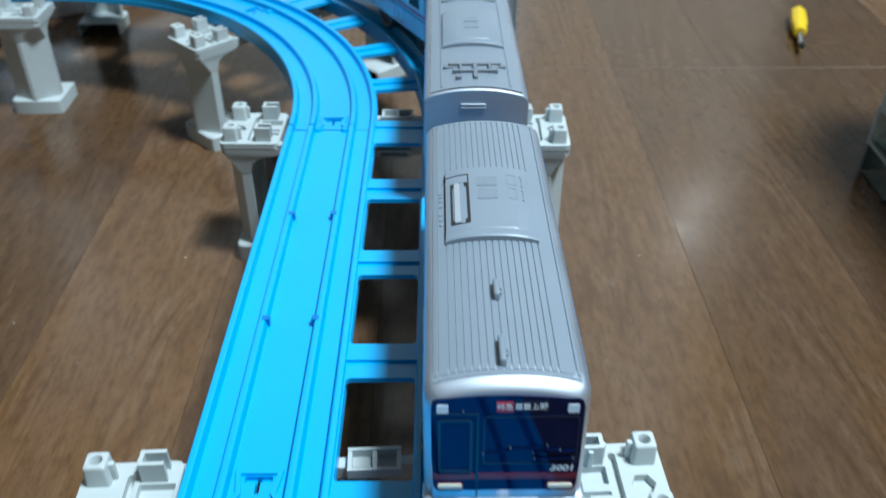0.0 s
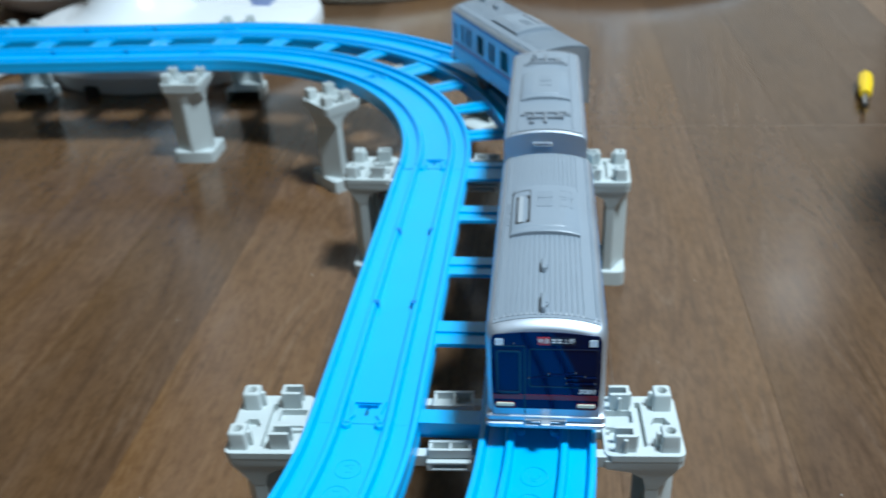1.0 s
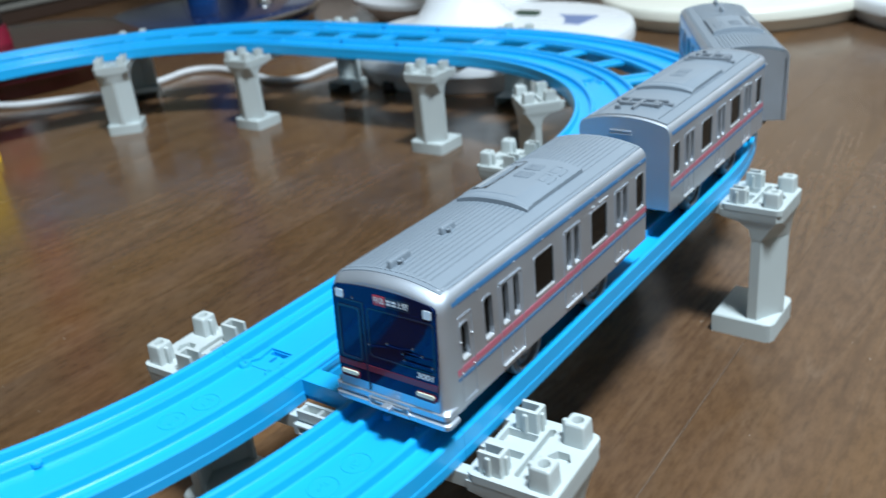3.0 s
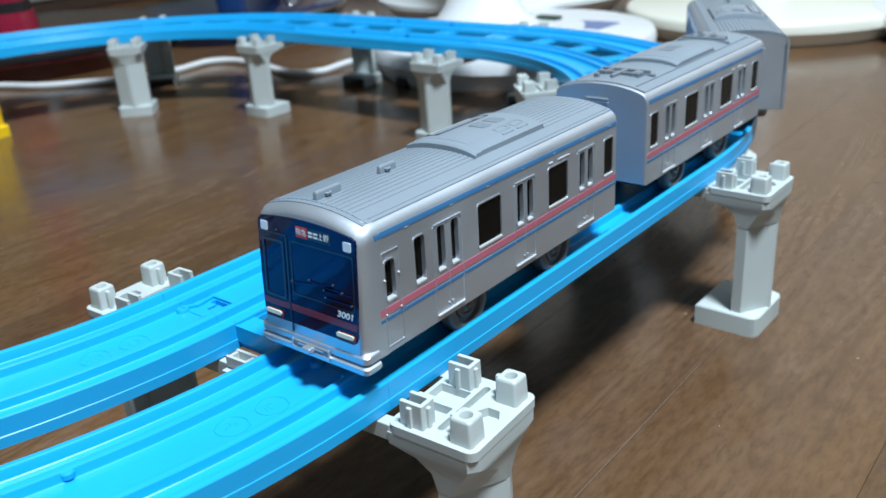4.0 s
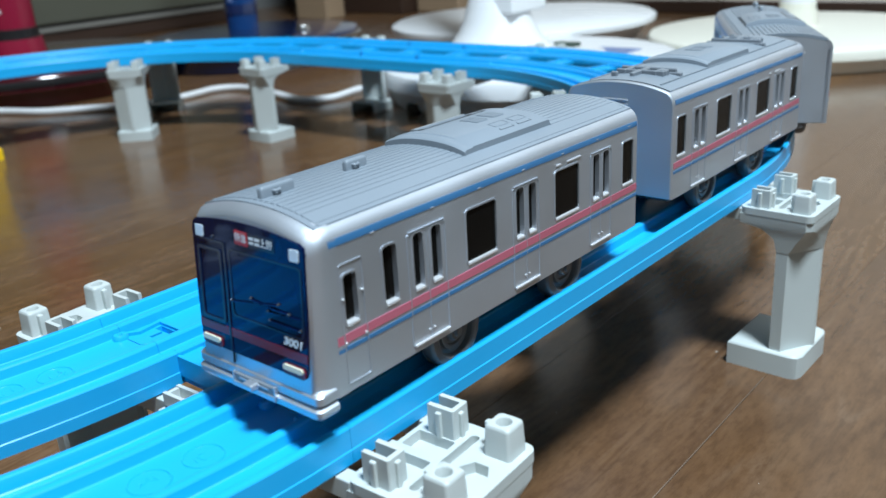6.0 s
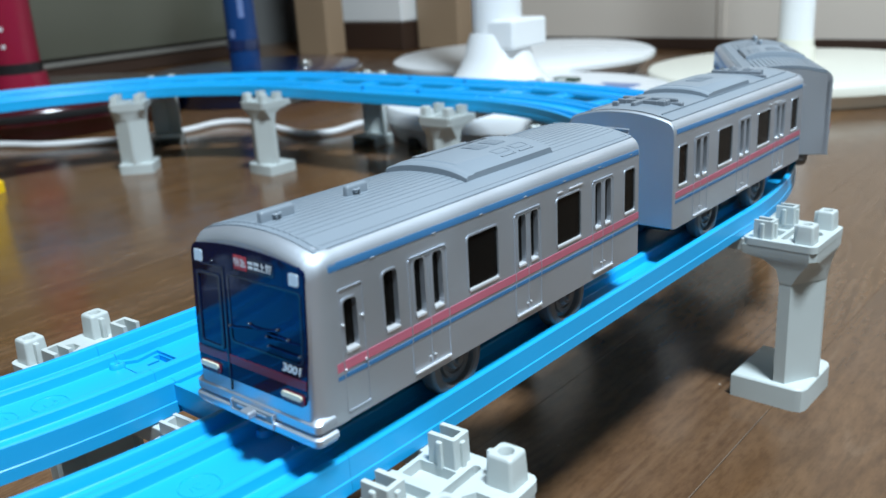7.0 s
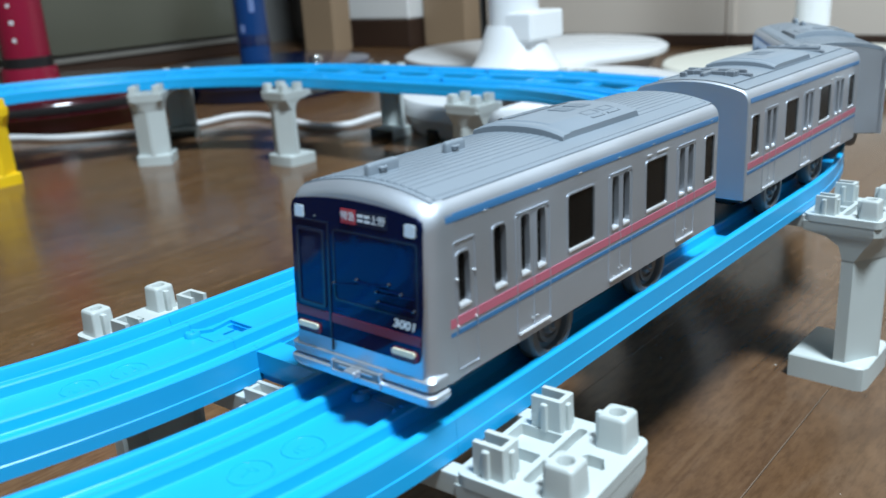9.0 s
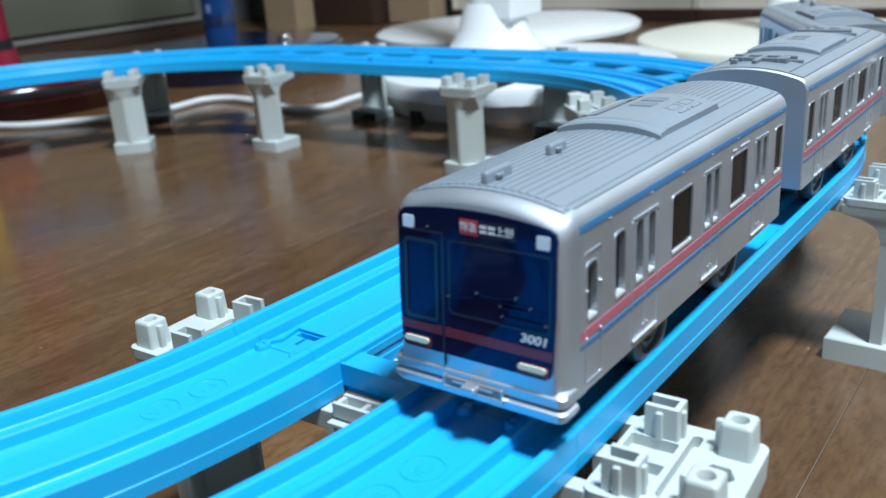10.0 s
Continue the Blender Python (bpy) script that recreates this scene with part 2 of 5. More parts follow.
def lathe(points, n=48, arc=360.0):
    """A turned body from (radius, height) points."""
    bm = bmesh.new()
    rings = []
    for r, z in points:
        if r < 1e-6:
            rings.append([bm.verts.new((0, 0, z))])
        else:
            rings.append([bm.verts.new((r * math.cos(2 * math.pi * i / n), r * math.sin(2 * math.pi * i / n), z)) for i in range(n)])
    for a, b in zip(rings, rings[1:]):
        for i in range(n):
            j = (i + 1) % n
            if len(a) == 1 and len(b) == 1:
                continue
            if len(a) == 1:
                bm.faces.new((a[0], b[j], b[i]))
            elif len(b) == 1:
                bm.faces.new((a[i], a[j], b[0]))
            else:
                bm.faces.new((a[i], a[j], b[j], b[i]))
    return bm


def loft(rings, caps=True):
    """Closed rings of equal count joined into one skin."""
    bm = bmesh.new()
    made = [[bm.verts.new(p) for p in ring] for ring in rings]
    for a, b in zip(made, made[1:]):
        for i in range(len(a)):
            j = (i + 1) % len(a)
            bm.faces.new((a[i], a[j], b[j], b[i]))
    if caps:
        bm.faces.new(made[0][::-1])
        bm.faces.new(made[-1])
    return bm


def slab(outer, holes, d0, d1, to):
    """A flat plate with an outline and holes in the plane (a, b), from depth d0 to d1; to(a, b, d) gives the place."""
    bm = bmesh.new()
    for d in (d0, d1):
        edges = []
        for loop in (outer, *holes):
            vs = [bm.verts.new(to(a, b, d)) for a, b in loop]
            edges += [bm.edges.new((vs[i], vs[(i + 1) % len(vs)])) for i in range(len(vs))]
        bmesh.ops.triangle_fill(bm, use_beauty=True, use_dissolve=False, edges=edges)
    for loop in (outer, *holes):
        lo = [bm.verts.new(to(a, b, d0)) for a, b in loop]
        hi = [bm.verts.new(to(a, b, d1)) for a, b in loop]
        for i in range(len(loop)):
            j = (i + 1) % len(loop)
            bm.faces.new((lo[i], lo[j], hi[j], hi[i]))
    return bm


def rect(a0, a1, b0, b1, r=0.0, n=4):
    """Outline of a rectangle with round corners."""
    if r <= 0:
        return [(a0, b0), (a1, b0), (a1, b1), (a0, b1)]
    pts = []
    for cx, cy, s in ((a1 - r, b0 + r, -90), (a1 - r, b1 - r, 0), (a0 + r, b1 - r, 90), (a0 + r, b0 + r, 180)):
        for k in range(n + 1):
            q = radians(s + 90 * k / n)
            pts.append((cx + r * math.cos(q), cy + r * math.sin(q)))
    return pts


def tube(points, radius, n=10, closed=False):
    """A round tube along a smooth line through points."""
    pts = [Vector(p) for p in points]
    fine = []
    for i in range(len(pts) - 1):
        p0, p1, p2, p3 = pts[max(0, i - 1)], pts[i], pts[i + 1], pts[min(len(pts) - 1, i + 2)]
        for k in range(8):
            t = k / 8
            fine.append(0.5 * (2 * p1 + (p2 - p0) * t + (2 * p0 - 5 * p1 + 4 * p2 - p3) * t * t + (3 * p1 - p0 - 3 * p2 + p3) * t ** 3))
    fine.append(pts[-1])
    rings = []
    for i, p in enumerate(fine):
        d = (fine[min(i + 1, len(fine) - 1)] - fine[max(i - 1, 0)]).normalized()
        a = d.orthogonal().normalized() if abs(d.z) > 0.95 else d.cross(Vector((0, 0, 1))).normalized()
        b = a.cross(d)
        rings.append([p + radius * (math.cos(2 * math.pi * k / n) * a + math.sin(2 * math.pi * k / n) * b) for k in range(n)])
    return loft(rings)


def letters(text, size, mat, name, parent, m, shear=0.0, bold=0.0):
    """Writing as a thin mesh, set in the built-in font and centred on the pose m."""
    cu = bpy.data.curves.new(name, "FONT")
    cu.body, cu.size, cu.align_x, cu.align_y = text, size, "CENTER", "CENTER"
    cu.shear, cu.extrude, cu.offset = shear, 0.00003, bold
    tmp = bpy.data.objects.new(name, cu)
    scene.collection.objects.link(tmp)
    me = bpy.data.meshes.new_from_object(tmp.evaluated_get(bpy.context.evaluated_depsgraph_get()))
    bpy.data.objects.remove(tmp)
    bpy.data.curves.remove(cu)
    me.materials.clear()
    me.materials.append(mat)
    ob = new(name, me)
    ob.parent = parent
    ob.matrix_basis = m
    return ob


# ---------------------------------------------------------------- room
ROOM = (-1.57, 2.3, -2.0, 1.345)     # x0, x1, y0, y1
HEIGHT = 2.40
x0, x1, y0, y1 = ROOM


def wall(name, spec, label):
    ob = new(name, finish(boxes(spec), name, M_WALL, 0))
    return tagged(ob, label, "wall", kind="structure")


wall("wall_west", (x0 - 0.12, x0, y0 - 0.12, y1 + 0.12, -0.02, HEIGHT), "plain beige papered wall behind the cabinet")
wall("wall_east", (x1, x1 + 0.12, y0 - 0.12, y1 + 0.12, -0.02, HEIGHT), "plain beige papered wall")
wall("wall_south", (x0, x1, y0 - 0.12, y0, -0.02, HEIGHT), "plain beige papered wall")
wall("wall_north", (x0, x1, y1, y1 + 0.12, -0.02, HEIGHT), "plain beige papered wall behind the fans")
ceiling = new("ceiling", finish(boxes((x0 - 0.12, x1 + 0.12, y0 - 0.12, y1 + 0.12, HEIGHT, HEIGHT + 0.1)), "ceiling", M_CEIL, 0))
tagged(ceiling, "plain white papered ceiling", "ceiling", kind="structure")

# round ceiling fixture
fixture = thing("ceiling_light", pose(CEILING_LAMP[0], CEILING_LAMP[1], HEIGHT), "round white ceiling light switched on", "ceiling light")
part("housing", lathe([(0, 0), (0.27, 0), (0.27, -0.05), (0.26, -0.06), (0.235, -0.06), (0.235, -0.012), (0, -0.012)], 48), M_FANWHITE, fixture)

# ---------------------------------------------------------------- track layout
RAIL_W, PITCH = 0.0385, 0.061            # rail width, distance of the two tracks
JOINT = -0.0095                          # where the straight rails begin
PIECE = 0.2087                           # length of a straight rail
RO = 0.2679                              # radius of the outer curve
RI = RO - PITCH
BEND = 44.7                             # turn of one curved rail
FAR = 0.2071                             # length of the far straight
DECK, TOP, BOTTOM = 0.0776, 0.0806, 0.0719


WALL_HALF = [(0.0199, BOTTOM), (0.0199, 0.0750), (0.0197, 0.0752), (0.0196, TOP - 0.0005), (0.0193, TOP - 0.0001), (0.0189, TOP), (0.0179, TOP), (0.0175, TOP - 0.0002), (0.0173, TOP - 0.0006),
             (0.0168, DECK + 0.0002), (0.0165, DECK), (0.0110, DECK), (0.0107, DECK + 0.0002), (0.0103, DECK + 0.0024), (0.0100, DECK + 0.0028), (0.0096, DECK + 0.0029),
             (0.0086, DECK + 0.0029), (0.0082, DECK + 0.0028), (0.0079, DECK + 0.0024), (0.0074, DECK + 0.0002), (0.0070, DECK)]


def profile():
    half = WALL_HALF
    right = half
    left = [(-u, z) for u, z in half[::-1]]
    under = [(-0.0180, BOTTOM), (-0.0180, 0.0752), (0.0180, 0.0752), (0.0180, BOTTOM)]
    return right + left + under


def side_profile(sign):
    """One wheel channel with its wall and ridge, without the middle deck."""
    half = WALL_HALF + [(0.0070, 0.0752), (0.0180, 0.0752), (0.0180, BOTTOM)]
    return [(sign * u, z) for u, z in half]


class Line:
    """A centre line: straight from (0,0) along +y, or an arc that turns left round (-radius, 0). s runs in metres."""

    def __init__(self, length=0.0, radius=0.0, degrees=0.0):
        self.radius, self.length = radius, length if not radius else radius * radians(degrees)

    def at(self, s, u, z):
        if not self.radius:
            return Vector((u, s, z))
        a = s / self.radius
        r = self.radius + u
        return Vector((-self.radius + r * math.cos(a), r * math.sin(a), z))


def sweep(line, prof, s0, s1, n):
    return loft([[line.at(s0 + (s1 - s0) * i / n, u, z) for u, z in prof] for i in range(n + 1)])


def merge(into, other):
    me = bpy.data.meshes.new("tmp")
    other.to_mesh(me)
    other.free()
    into.from_mesh(me)
    bpy.data.meshes.remove(me)
    return into


def rail_mesh(line, slotted):
    """A rail; with slotted its first centimetre is left open in the middle for a coupling plate."""
    n = 2 if not line.radius else 20
    if not slotted:
        return sweep(line, profile(), 0.00004, line.length - 0.00004, n)
    cut = 0.0150
    bm = sweep(line, profile(), cut, line.length - 0.00004, n)
    merge(bm, sweep(line, side_profile(1), 0.00004, cut, 3))
    merge(bm, sweep(line, side_profile(-1), 0.00004, cut, 3))
    return bm


def coupling_plate(line, cut=0.0150):
    """Middle plate at the start of a rail with a T-shaped slot and the raised keyhole outline of the tongue."""
    def to(a, b, d):
        return line.at(b, a, d)
    tee = [(-0.0037, 0.0102), (-0.0037, 0.0082), (-0.0006, 0.0082), (-0.0006, 0.0044), (0.0006, 0.0044), (0.0006, 0.0082), (0.0037, 0.0082), (0.0037, 0.0102)]
    outer = [(-0.0070, 0.0002), (0.0070, 0.0002), (0.0070, cut), (-0.0070, cut)]
    bm = slab(outer, [tee], 0.0752, DECK, to)
    return bm


def ribbon(path, w):
    """Outline of a band of half width w along a bent path, mitred at the bends."""
    left, right = [], []
    for k, p in enumerate(path):
        p = Vector(p)
        d0 = (p - Vector(path[k - 1])).normalized() if k else None
        d1 = (Vector(path[k + 1]) - p).normalized() if k + 1 < len(path) else None
        d0, d1 = d0 or d1, d1 or d0
        n = Vector((-d0.y - d1.y, d0.x + d1.x)).normalized()
        n *= w / max(0.5, n.dot(Vector((-d0.y, d0.x))))
        left.append(tuple(p + n))
        right.append(tuple(p - n))
    return left + right[::-1]


def tongue_outline(line):
    """Raised keyhole-shaped band round the slot."""
    half = [(-0.0066, 0.0010), (-0.0046, 0.0040), (-0.0057, 0.0112)]
    path = half + [(-a, b) for a, b in half[::-1]]
    return slab(ribbon(path, 0.0007), [], DECK - 0.0002, DECK + 0.0009, lambda a, b, d: line.at(b, a, d))


def rail(line, name, parent, slotted=True):
    ob = part(name, rail_mesh(line, slotted), M_BLUE, parent, smooth=24)
    if slotted:
        part("coupling", coupling_plate(line), M_BLUE, ob, smooth=0)
        part("tongue_outline", tongue_outline(line), M_BLUE, ob, smooth=0)
        for a, b in ((-0.0037, -0.0006), (0.0006, 0.0037)):
            part("slot_bed", slab(rect(a, b, 0.0080, 0.0104), [], 0.0756, DECK - 0.0016, lambda a, b, d: line.at(b, a, d)), M_BLUE, ob, smooth=0)
        for sgn in (-1, 1):
            p = line.at(-0.0006, sgn * 0.0060, DECK)
            bm = lathe([(0, 0.0010), (0.0007, 0.0010), (0.0009, 0.0014), (0.0014, 0.0014), (0.0018, 0.0009), (0.0019, -0.0004)], 20)
            part("pip", bm, M_BLUE, ob, at=Matrix.Translation(p))
    if not line.radius:
        for s in (line.length * 0.35, line.length * 0.65):
            for u in (-0.0080, 0.0080):
                p = line.at(s, u, DECK)
                # solid blocks; the shade inside the open notches is put into their blue
                part("ridge_notch", boxes((p.x - 0.0012, p.x + 0.0012, p.y - 0.0011, p.y + 0.0011, DECK, DECK + 0.00302)), M_NOTCHSHADE, ob, "small notch, its shade painted deep blue", smooth=0)
    return ob


def rib(line_mid, s, half, za, zb, w=0.0006):
    bm = bmesh.new()
    vs = [bm.verts.new(line_mid.at(s + v, u, z)) for z in (za, zb) for v, u in ((-w, -half), (-w, half), (w, half), (w, -half))]
    for f in ((0, 1, 2, 3), (4, 5, 6, 7), (0, 1, 5, 4), (1, 2, 6, 5), (2, 3, 7, 6), (3, 0, 4, 7)):
        bm.faces.new([vs[i] for i in f])
    return bm


def dense(loop, step=0.006):
    """Adds points along the long sides of an outline so that it can follow a curve."""
    out = []
    for (a0, b0), (a1, b1) in zip(loop, loop[1:] + loop[:1]):
        n = max(1, int(math.hypot(a1 - a0, b1 - b0) / step))
        out += [(a0 + (a1 - a0) * k / n, b0 + (b1 - b0) * k / n) for k in range(n)]
    return out


HOLES = ((0.034, 0.223), (0.297, 0.470), (0.541, 0.709), (0.783, 0.932))     # openings between the ties, as shares of the length


def ladder(line_mid, half):
    """Thin web between the tracks with round-cornered holes between the ties."""
    n = line_mid.length
    holes = [dense(rect(-half + 0.0016, half - 0.0016, a * n, b * n, 0.0016, 4)) for a, b in HOLES]
    return slab(dense(rect(-half, half, 0.0002, n - 0.0002)), holes, 0.0770, 0.0788, lambda a, b, d: line_mid.at(b, a, d))


def double_piece(m, curved, label, group, length=PIECE):
    """Two parallel rails moulded together by a ladder of ties; m puts the outer rail's start."""
    root = thing("double_track_rail", m, label, "toy rail", group)
    if curved:
        outer, inner, mid = Line(radius=RO, degrees=BEND), Line(radius=RI, degrees=BEND), Line(radius=RO - PITCH / 2, degrees=BEND)
    else:
        outer = inner = mid = Line(length)
    rail(outer, "outer_rail", root)
    b = rail(inner, "inner_rail", root)
    b.matrix_basis = pose(-PITCH, 0, 0)
    half = PITCH / 2 - RAIL_W / 2 + 0.0008
    web = part("ladder", ladder(mid, half), M_BLUE, root, smooth=0, at=pose(-PITCH / 2, 0, 0))
    for (_, e), (a, _) in zip(HOLES, HOLES[1:]):
        part("tie", rib(mid, mid.length * (e + a) / 2, half, 0.0786, 0.0798, 0.0008), M_BLUE, web, smooth=0)
    end = mid.length * HOLES[0][0]
    part("end_tie", rib(mid, end / 2 + 0.0002, half, 0.0722, 0.0792, end / 2 - 0.0002), M_BLUE, web, smooth=0)
    part("end_tie_lip", rib(mid, 0.0001, half, 0.0742, 0.0796, 0.0005), M_BLUE, web, smooth=0)
    return root


STRAIGHT = "bright blue plastic double track straight on grey piers"
CURVE = "bright blue plastic double track curve on grey piers"
PLACE = pose(-0.0014, 0, -0.0042, -0.55, 0, 0)     # the line on the floor plan; it falls a little towards the far side


def turn_about(cx, cy, deg):
    return pose(cx, cy, 0, 0, 0, deg) @ pose(-cx, -cy, 0)


def slack(deg):
    """The small play of a joint between two rails."""
    return turn_about(-PITCH / 2, 0, deg)


ARC = turn_about(-RO, 0, BEND)
near0 = pose(0, JOINT, 0)
far1 = near0 @ pose(0, PIECE, 0) @ slack(-1.2)
far2 = far1 @ ARC @ slack(1.1)
far3 = far2 @ ARC @ slack(1.1)
far4 = far3 @ pose(0, FAR, 0) @ slack(-0.15)
far5 = far4 @ ARC @ slack(-0.1)
far6 = far5 @ ARC
near_end = turn_about(-RO, JOINT, -BEND) @ near0
double_piece(PLACE @ near0, False, STRAIGHT, "raised rails")
first_curve = double_piece(PLACE @ far1, True, CURVE, "raised rails")
copy_thing(first_curve, PLACE @ far2)
double_piece(PLACE @ far3, False, STRAIGHT, "raised rails", FAR)
copy_thing(first_curve, PLACE @ far4)
copy_thing(first_curve, PLACE @ far5)


# near curve: two single rails, seen from their far end
def single_curve(radius, x, label):
    root = thing("curved_rail", PLACE @ turn_about(x - radius, JOINT, -BEND) @ pose(x, JOINT, 0), label, "toy rail", "single curved rails")
    line = Line(radius=radius, degrees=BEND)
    rl = rail(line, "rail_body", root, slotted=False)
    for s in (line.length - 0.0012,):
        for sgn in (-1, 1):
            bm = lathe([(0, 0.0010), (0.0007, 0.0010), (0.0009, 0.0014), (0.0014, 0.0014), (0.0018, 0.0009), (0.0019, -0.0004)], 20)
            part("pip", bm, M_BLUE, rl, at=Matrix.Translation(line.at(s, sgn * 0.0060, DECK)))
    for s in (line.length - 0.022, line.length - 0.034):
        bm = lathe([(0.0040, 0.0), (0.0041, 0.00022), (0.0044, 0.00022), (0.0045, 0.0)], 28)
        mark = part("mould_mark", bm, M_BLUE, rl, at=Matrix.Translation(line.at(s, 0, DECK)))
        strokes = random.Random(int(s * 1e5))
        sb = bmesh.new()
        for k in range(5):
            a, r = strokes.uniform(0, 6.28), strokes.uniform(0.0006, 0.0024)
            p = Vector((r * math.cos(a), r * math.sin(a), 0))
            d = Vector((math.cos(a + 1.3), math.sin(a + 1.3), 0)) * strokes.uniform(0.0005, 0.0012)
            merge(sb, tube([p - d, p + d * 0.2 + Vector((0.0002, 0, 0)), p + d], 0.00016, 6))
        part("embossed_strokes", sb, M_BLUE, mark)
    bm = lathe([(0, 0.0016), (0.0014, 0.0016), (0.0018, 0.0011), (0.0018, -0.0002)], 18)
    part("stop_knob", bm, M_BLUE, rl, at=Matrix.Translation(line.at(line.length - 0.072, -0.0084, DECK + 0.0008)))
    return root


single_curve(RO, 0.0, "bright blue plastic curved rail of the outer track")
single_curve(RI, -PITCH, "bright blue plastic curved rail of the inner track")

# ---------------------------------------------------------------- piers
PLATE = 0.0680
BEAM = 0.0673                              # top of the beams under the rails
REACH = 0.0720                            # outer stud from the pier's middle


def outer_stud():
    """Tapered square peg with a round hole in its top and a rib on the inner side."""
    def sq(half, z, cham=0.0009):
        return [Vector((a, b, z)) for a, b in rect(-half, half, -half, half, cham, 5)]

    def circ(rad, z):
        n = len(rect(-1, 1, -1, 1, 0.4, 5))
        return [Vector((rad * math.cos(radians(-80 + 360 * k / n)), rad * math.sin(radians(-80 + 360 * k / n)), z)) for k in range(n)]
    bm = loft([sq(0.0034, -0.0005), sq(0.0031, 0.0064), sq(0.0030, 0.0069), sq(0.0027, 0.0072), circ(0.0018, 0.0072), circ(0.0016, 0.0069), circ(0.0015, 0.0030)])
    return box(bm, -0.0047, -0.0028, -0.0006, 0.0010, -0.0005, 0.0062, 0.0004)


def inner_stud():
    """Three thin walls that are open towards the track, with two ribs on the outer side."""
    t, h = 0.0012, 0.0070
    ring = [(-0.0036, -0.0027), (0.0031, -0.0027), (0.0034, -0.0024), (0.0034, 0.0024), (0.0031, 0.0027), (-0.0036, 0.0027), (-0.0036, 0.0027 - t), (0.0034 - t, 0.0027 - t), (0.0034 - t, -0.0027 + t), (-0.0036, -0.0027 + t)]
    bm = slab(ring, [], -0.0005, h, lambda a, b, d: Vector((a * (1.04 - 5.0 * max(d, 0)), b * (1.04 - 5.0 * max(d, 0)), d)))
    box(bm, -0.0012, 0.0003, -0.0035, -0.0022, -0.0005, h - 0.0010, 0.0003)
    return box(bm, 0.0030, 0.0042, -0.0009, 0.0005, -0.0005, h - 0.0010, 0.0003)


def end_plate():
    """Head plate of one leg with a long slot, a six-sided hole and two open cells beside the track."""
    outer = rect(0.0500, 0.0771, -0.0154, 0.0154, 0.0026, 5)
    slot = rect(0.0626, 0.0648, -0.0108, 0.0120, 0.0010, 4)
    hexa = [(0.0706 + 0.0035 * math.cos(radians(60 * k)), 0.0008 + 0.0035 * math.sin(radians(60 * k))) for k in range(6)]
    cells = [rect(0.0512, 0.0612, -0.0074, -0.0012, 0.0004, 2), rect(0.0512, 0.0612, 0.0012, 0.0074, 0.0004, 2)]
    return slab(outer, [slot, hexa, *cells], PLATE - 0.0026, PLATE, lambda a, b, d: Vector((a, b, d)))


def skirt():
    """Bracket that narrows from the plate to the wedge-shaped leg."""
    def ring(xi, xm, xo, y, yc, z):
        return [Vector(p) for p in ((xi, -y, z), (xm, -y, z), (xo, -yc, z), (xo, yc, z), (xm, y, z), (xi, y, z))]
    bm = loft([ring(0.0501, 0.0748, 0.0770, 0.0153, 0.0130, PLATE - 0.0026), ring(0.0503, 0.0748, 0.0769, 0.0152, 0.0130, PLATE - 0.0062),
               ring(0.0585, 0.0740, 0.0768, 0.0148, 0.0085, PLATE - 0.0080), ring(0.0632, 0.0718, 0.0768, 0.0146, 0.0040, PLATE - 0.0112),
               ring(0.0645, 0.0689, 0.0767, 0.0143, 0.0011, PLATE - 0.0165)], caps=False)
    bm.verts.ensure_lookup_table()
    bm.faces.new([v for v in bm.verts][-6:])
    bm.faces.new([v for v in bm.verts][:6][::-1])
    return bm


def column():
    """Wedge-shaped leg, hollow and open on the side of the track."""
    sec = [(0.0645, -0.0142), (0.0688, -0.0142), (0.0766, -0.0010), (0.0766, 0.0010), (0.0688, 0.0142), (0.0645, 0.0142), (0.0645, 0.0128), (0.0681, 0.0128), (0.0747, 0.0), (0.0681, -0.0128), (0.0645, -0.0128)]
    return loft([[Vector((a, b, z)) for a, b in sec] for z in (0.0080, PLATE - 0.0150)])


def foot():
    """Block foot with cut corners and a sloping top edge, hollow and open towards the track."""
    t, c = 0.0014, 0.0036

    def outline(g):
        a, b, y = 0.0486 + g, 0.0768 - g, 0.0158 - g
        return [(a, -y), (b - c, -y), (b - c * 0.3, -y + c * 0.3), (b, -y + c), (b, y - c), (b - c * 0.3, y - c * 0.3), (b - c, y), (a, y)]
    inner = [(x, y) for x, y in outline(t)][::-1]
    inner[0], inner[-1] = (0.0486, inner[0][1]), (0.0486, inner[-1][1])
    bm = slab(outline(0.0) + inner, [], 0.0, 0.0090, lambda p, q, d: Vector((p, q, d)))
    cap = loft([[Vector((x, y, z)) for x, y in outline(g)] for g, z in ((0.0, 0.0090), (0.0003, 0.0096), (0.0010, 0.0100))])
    return merge(bm, cap)


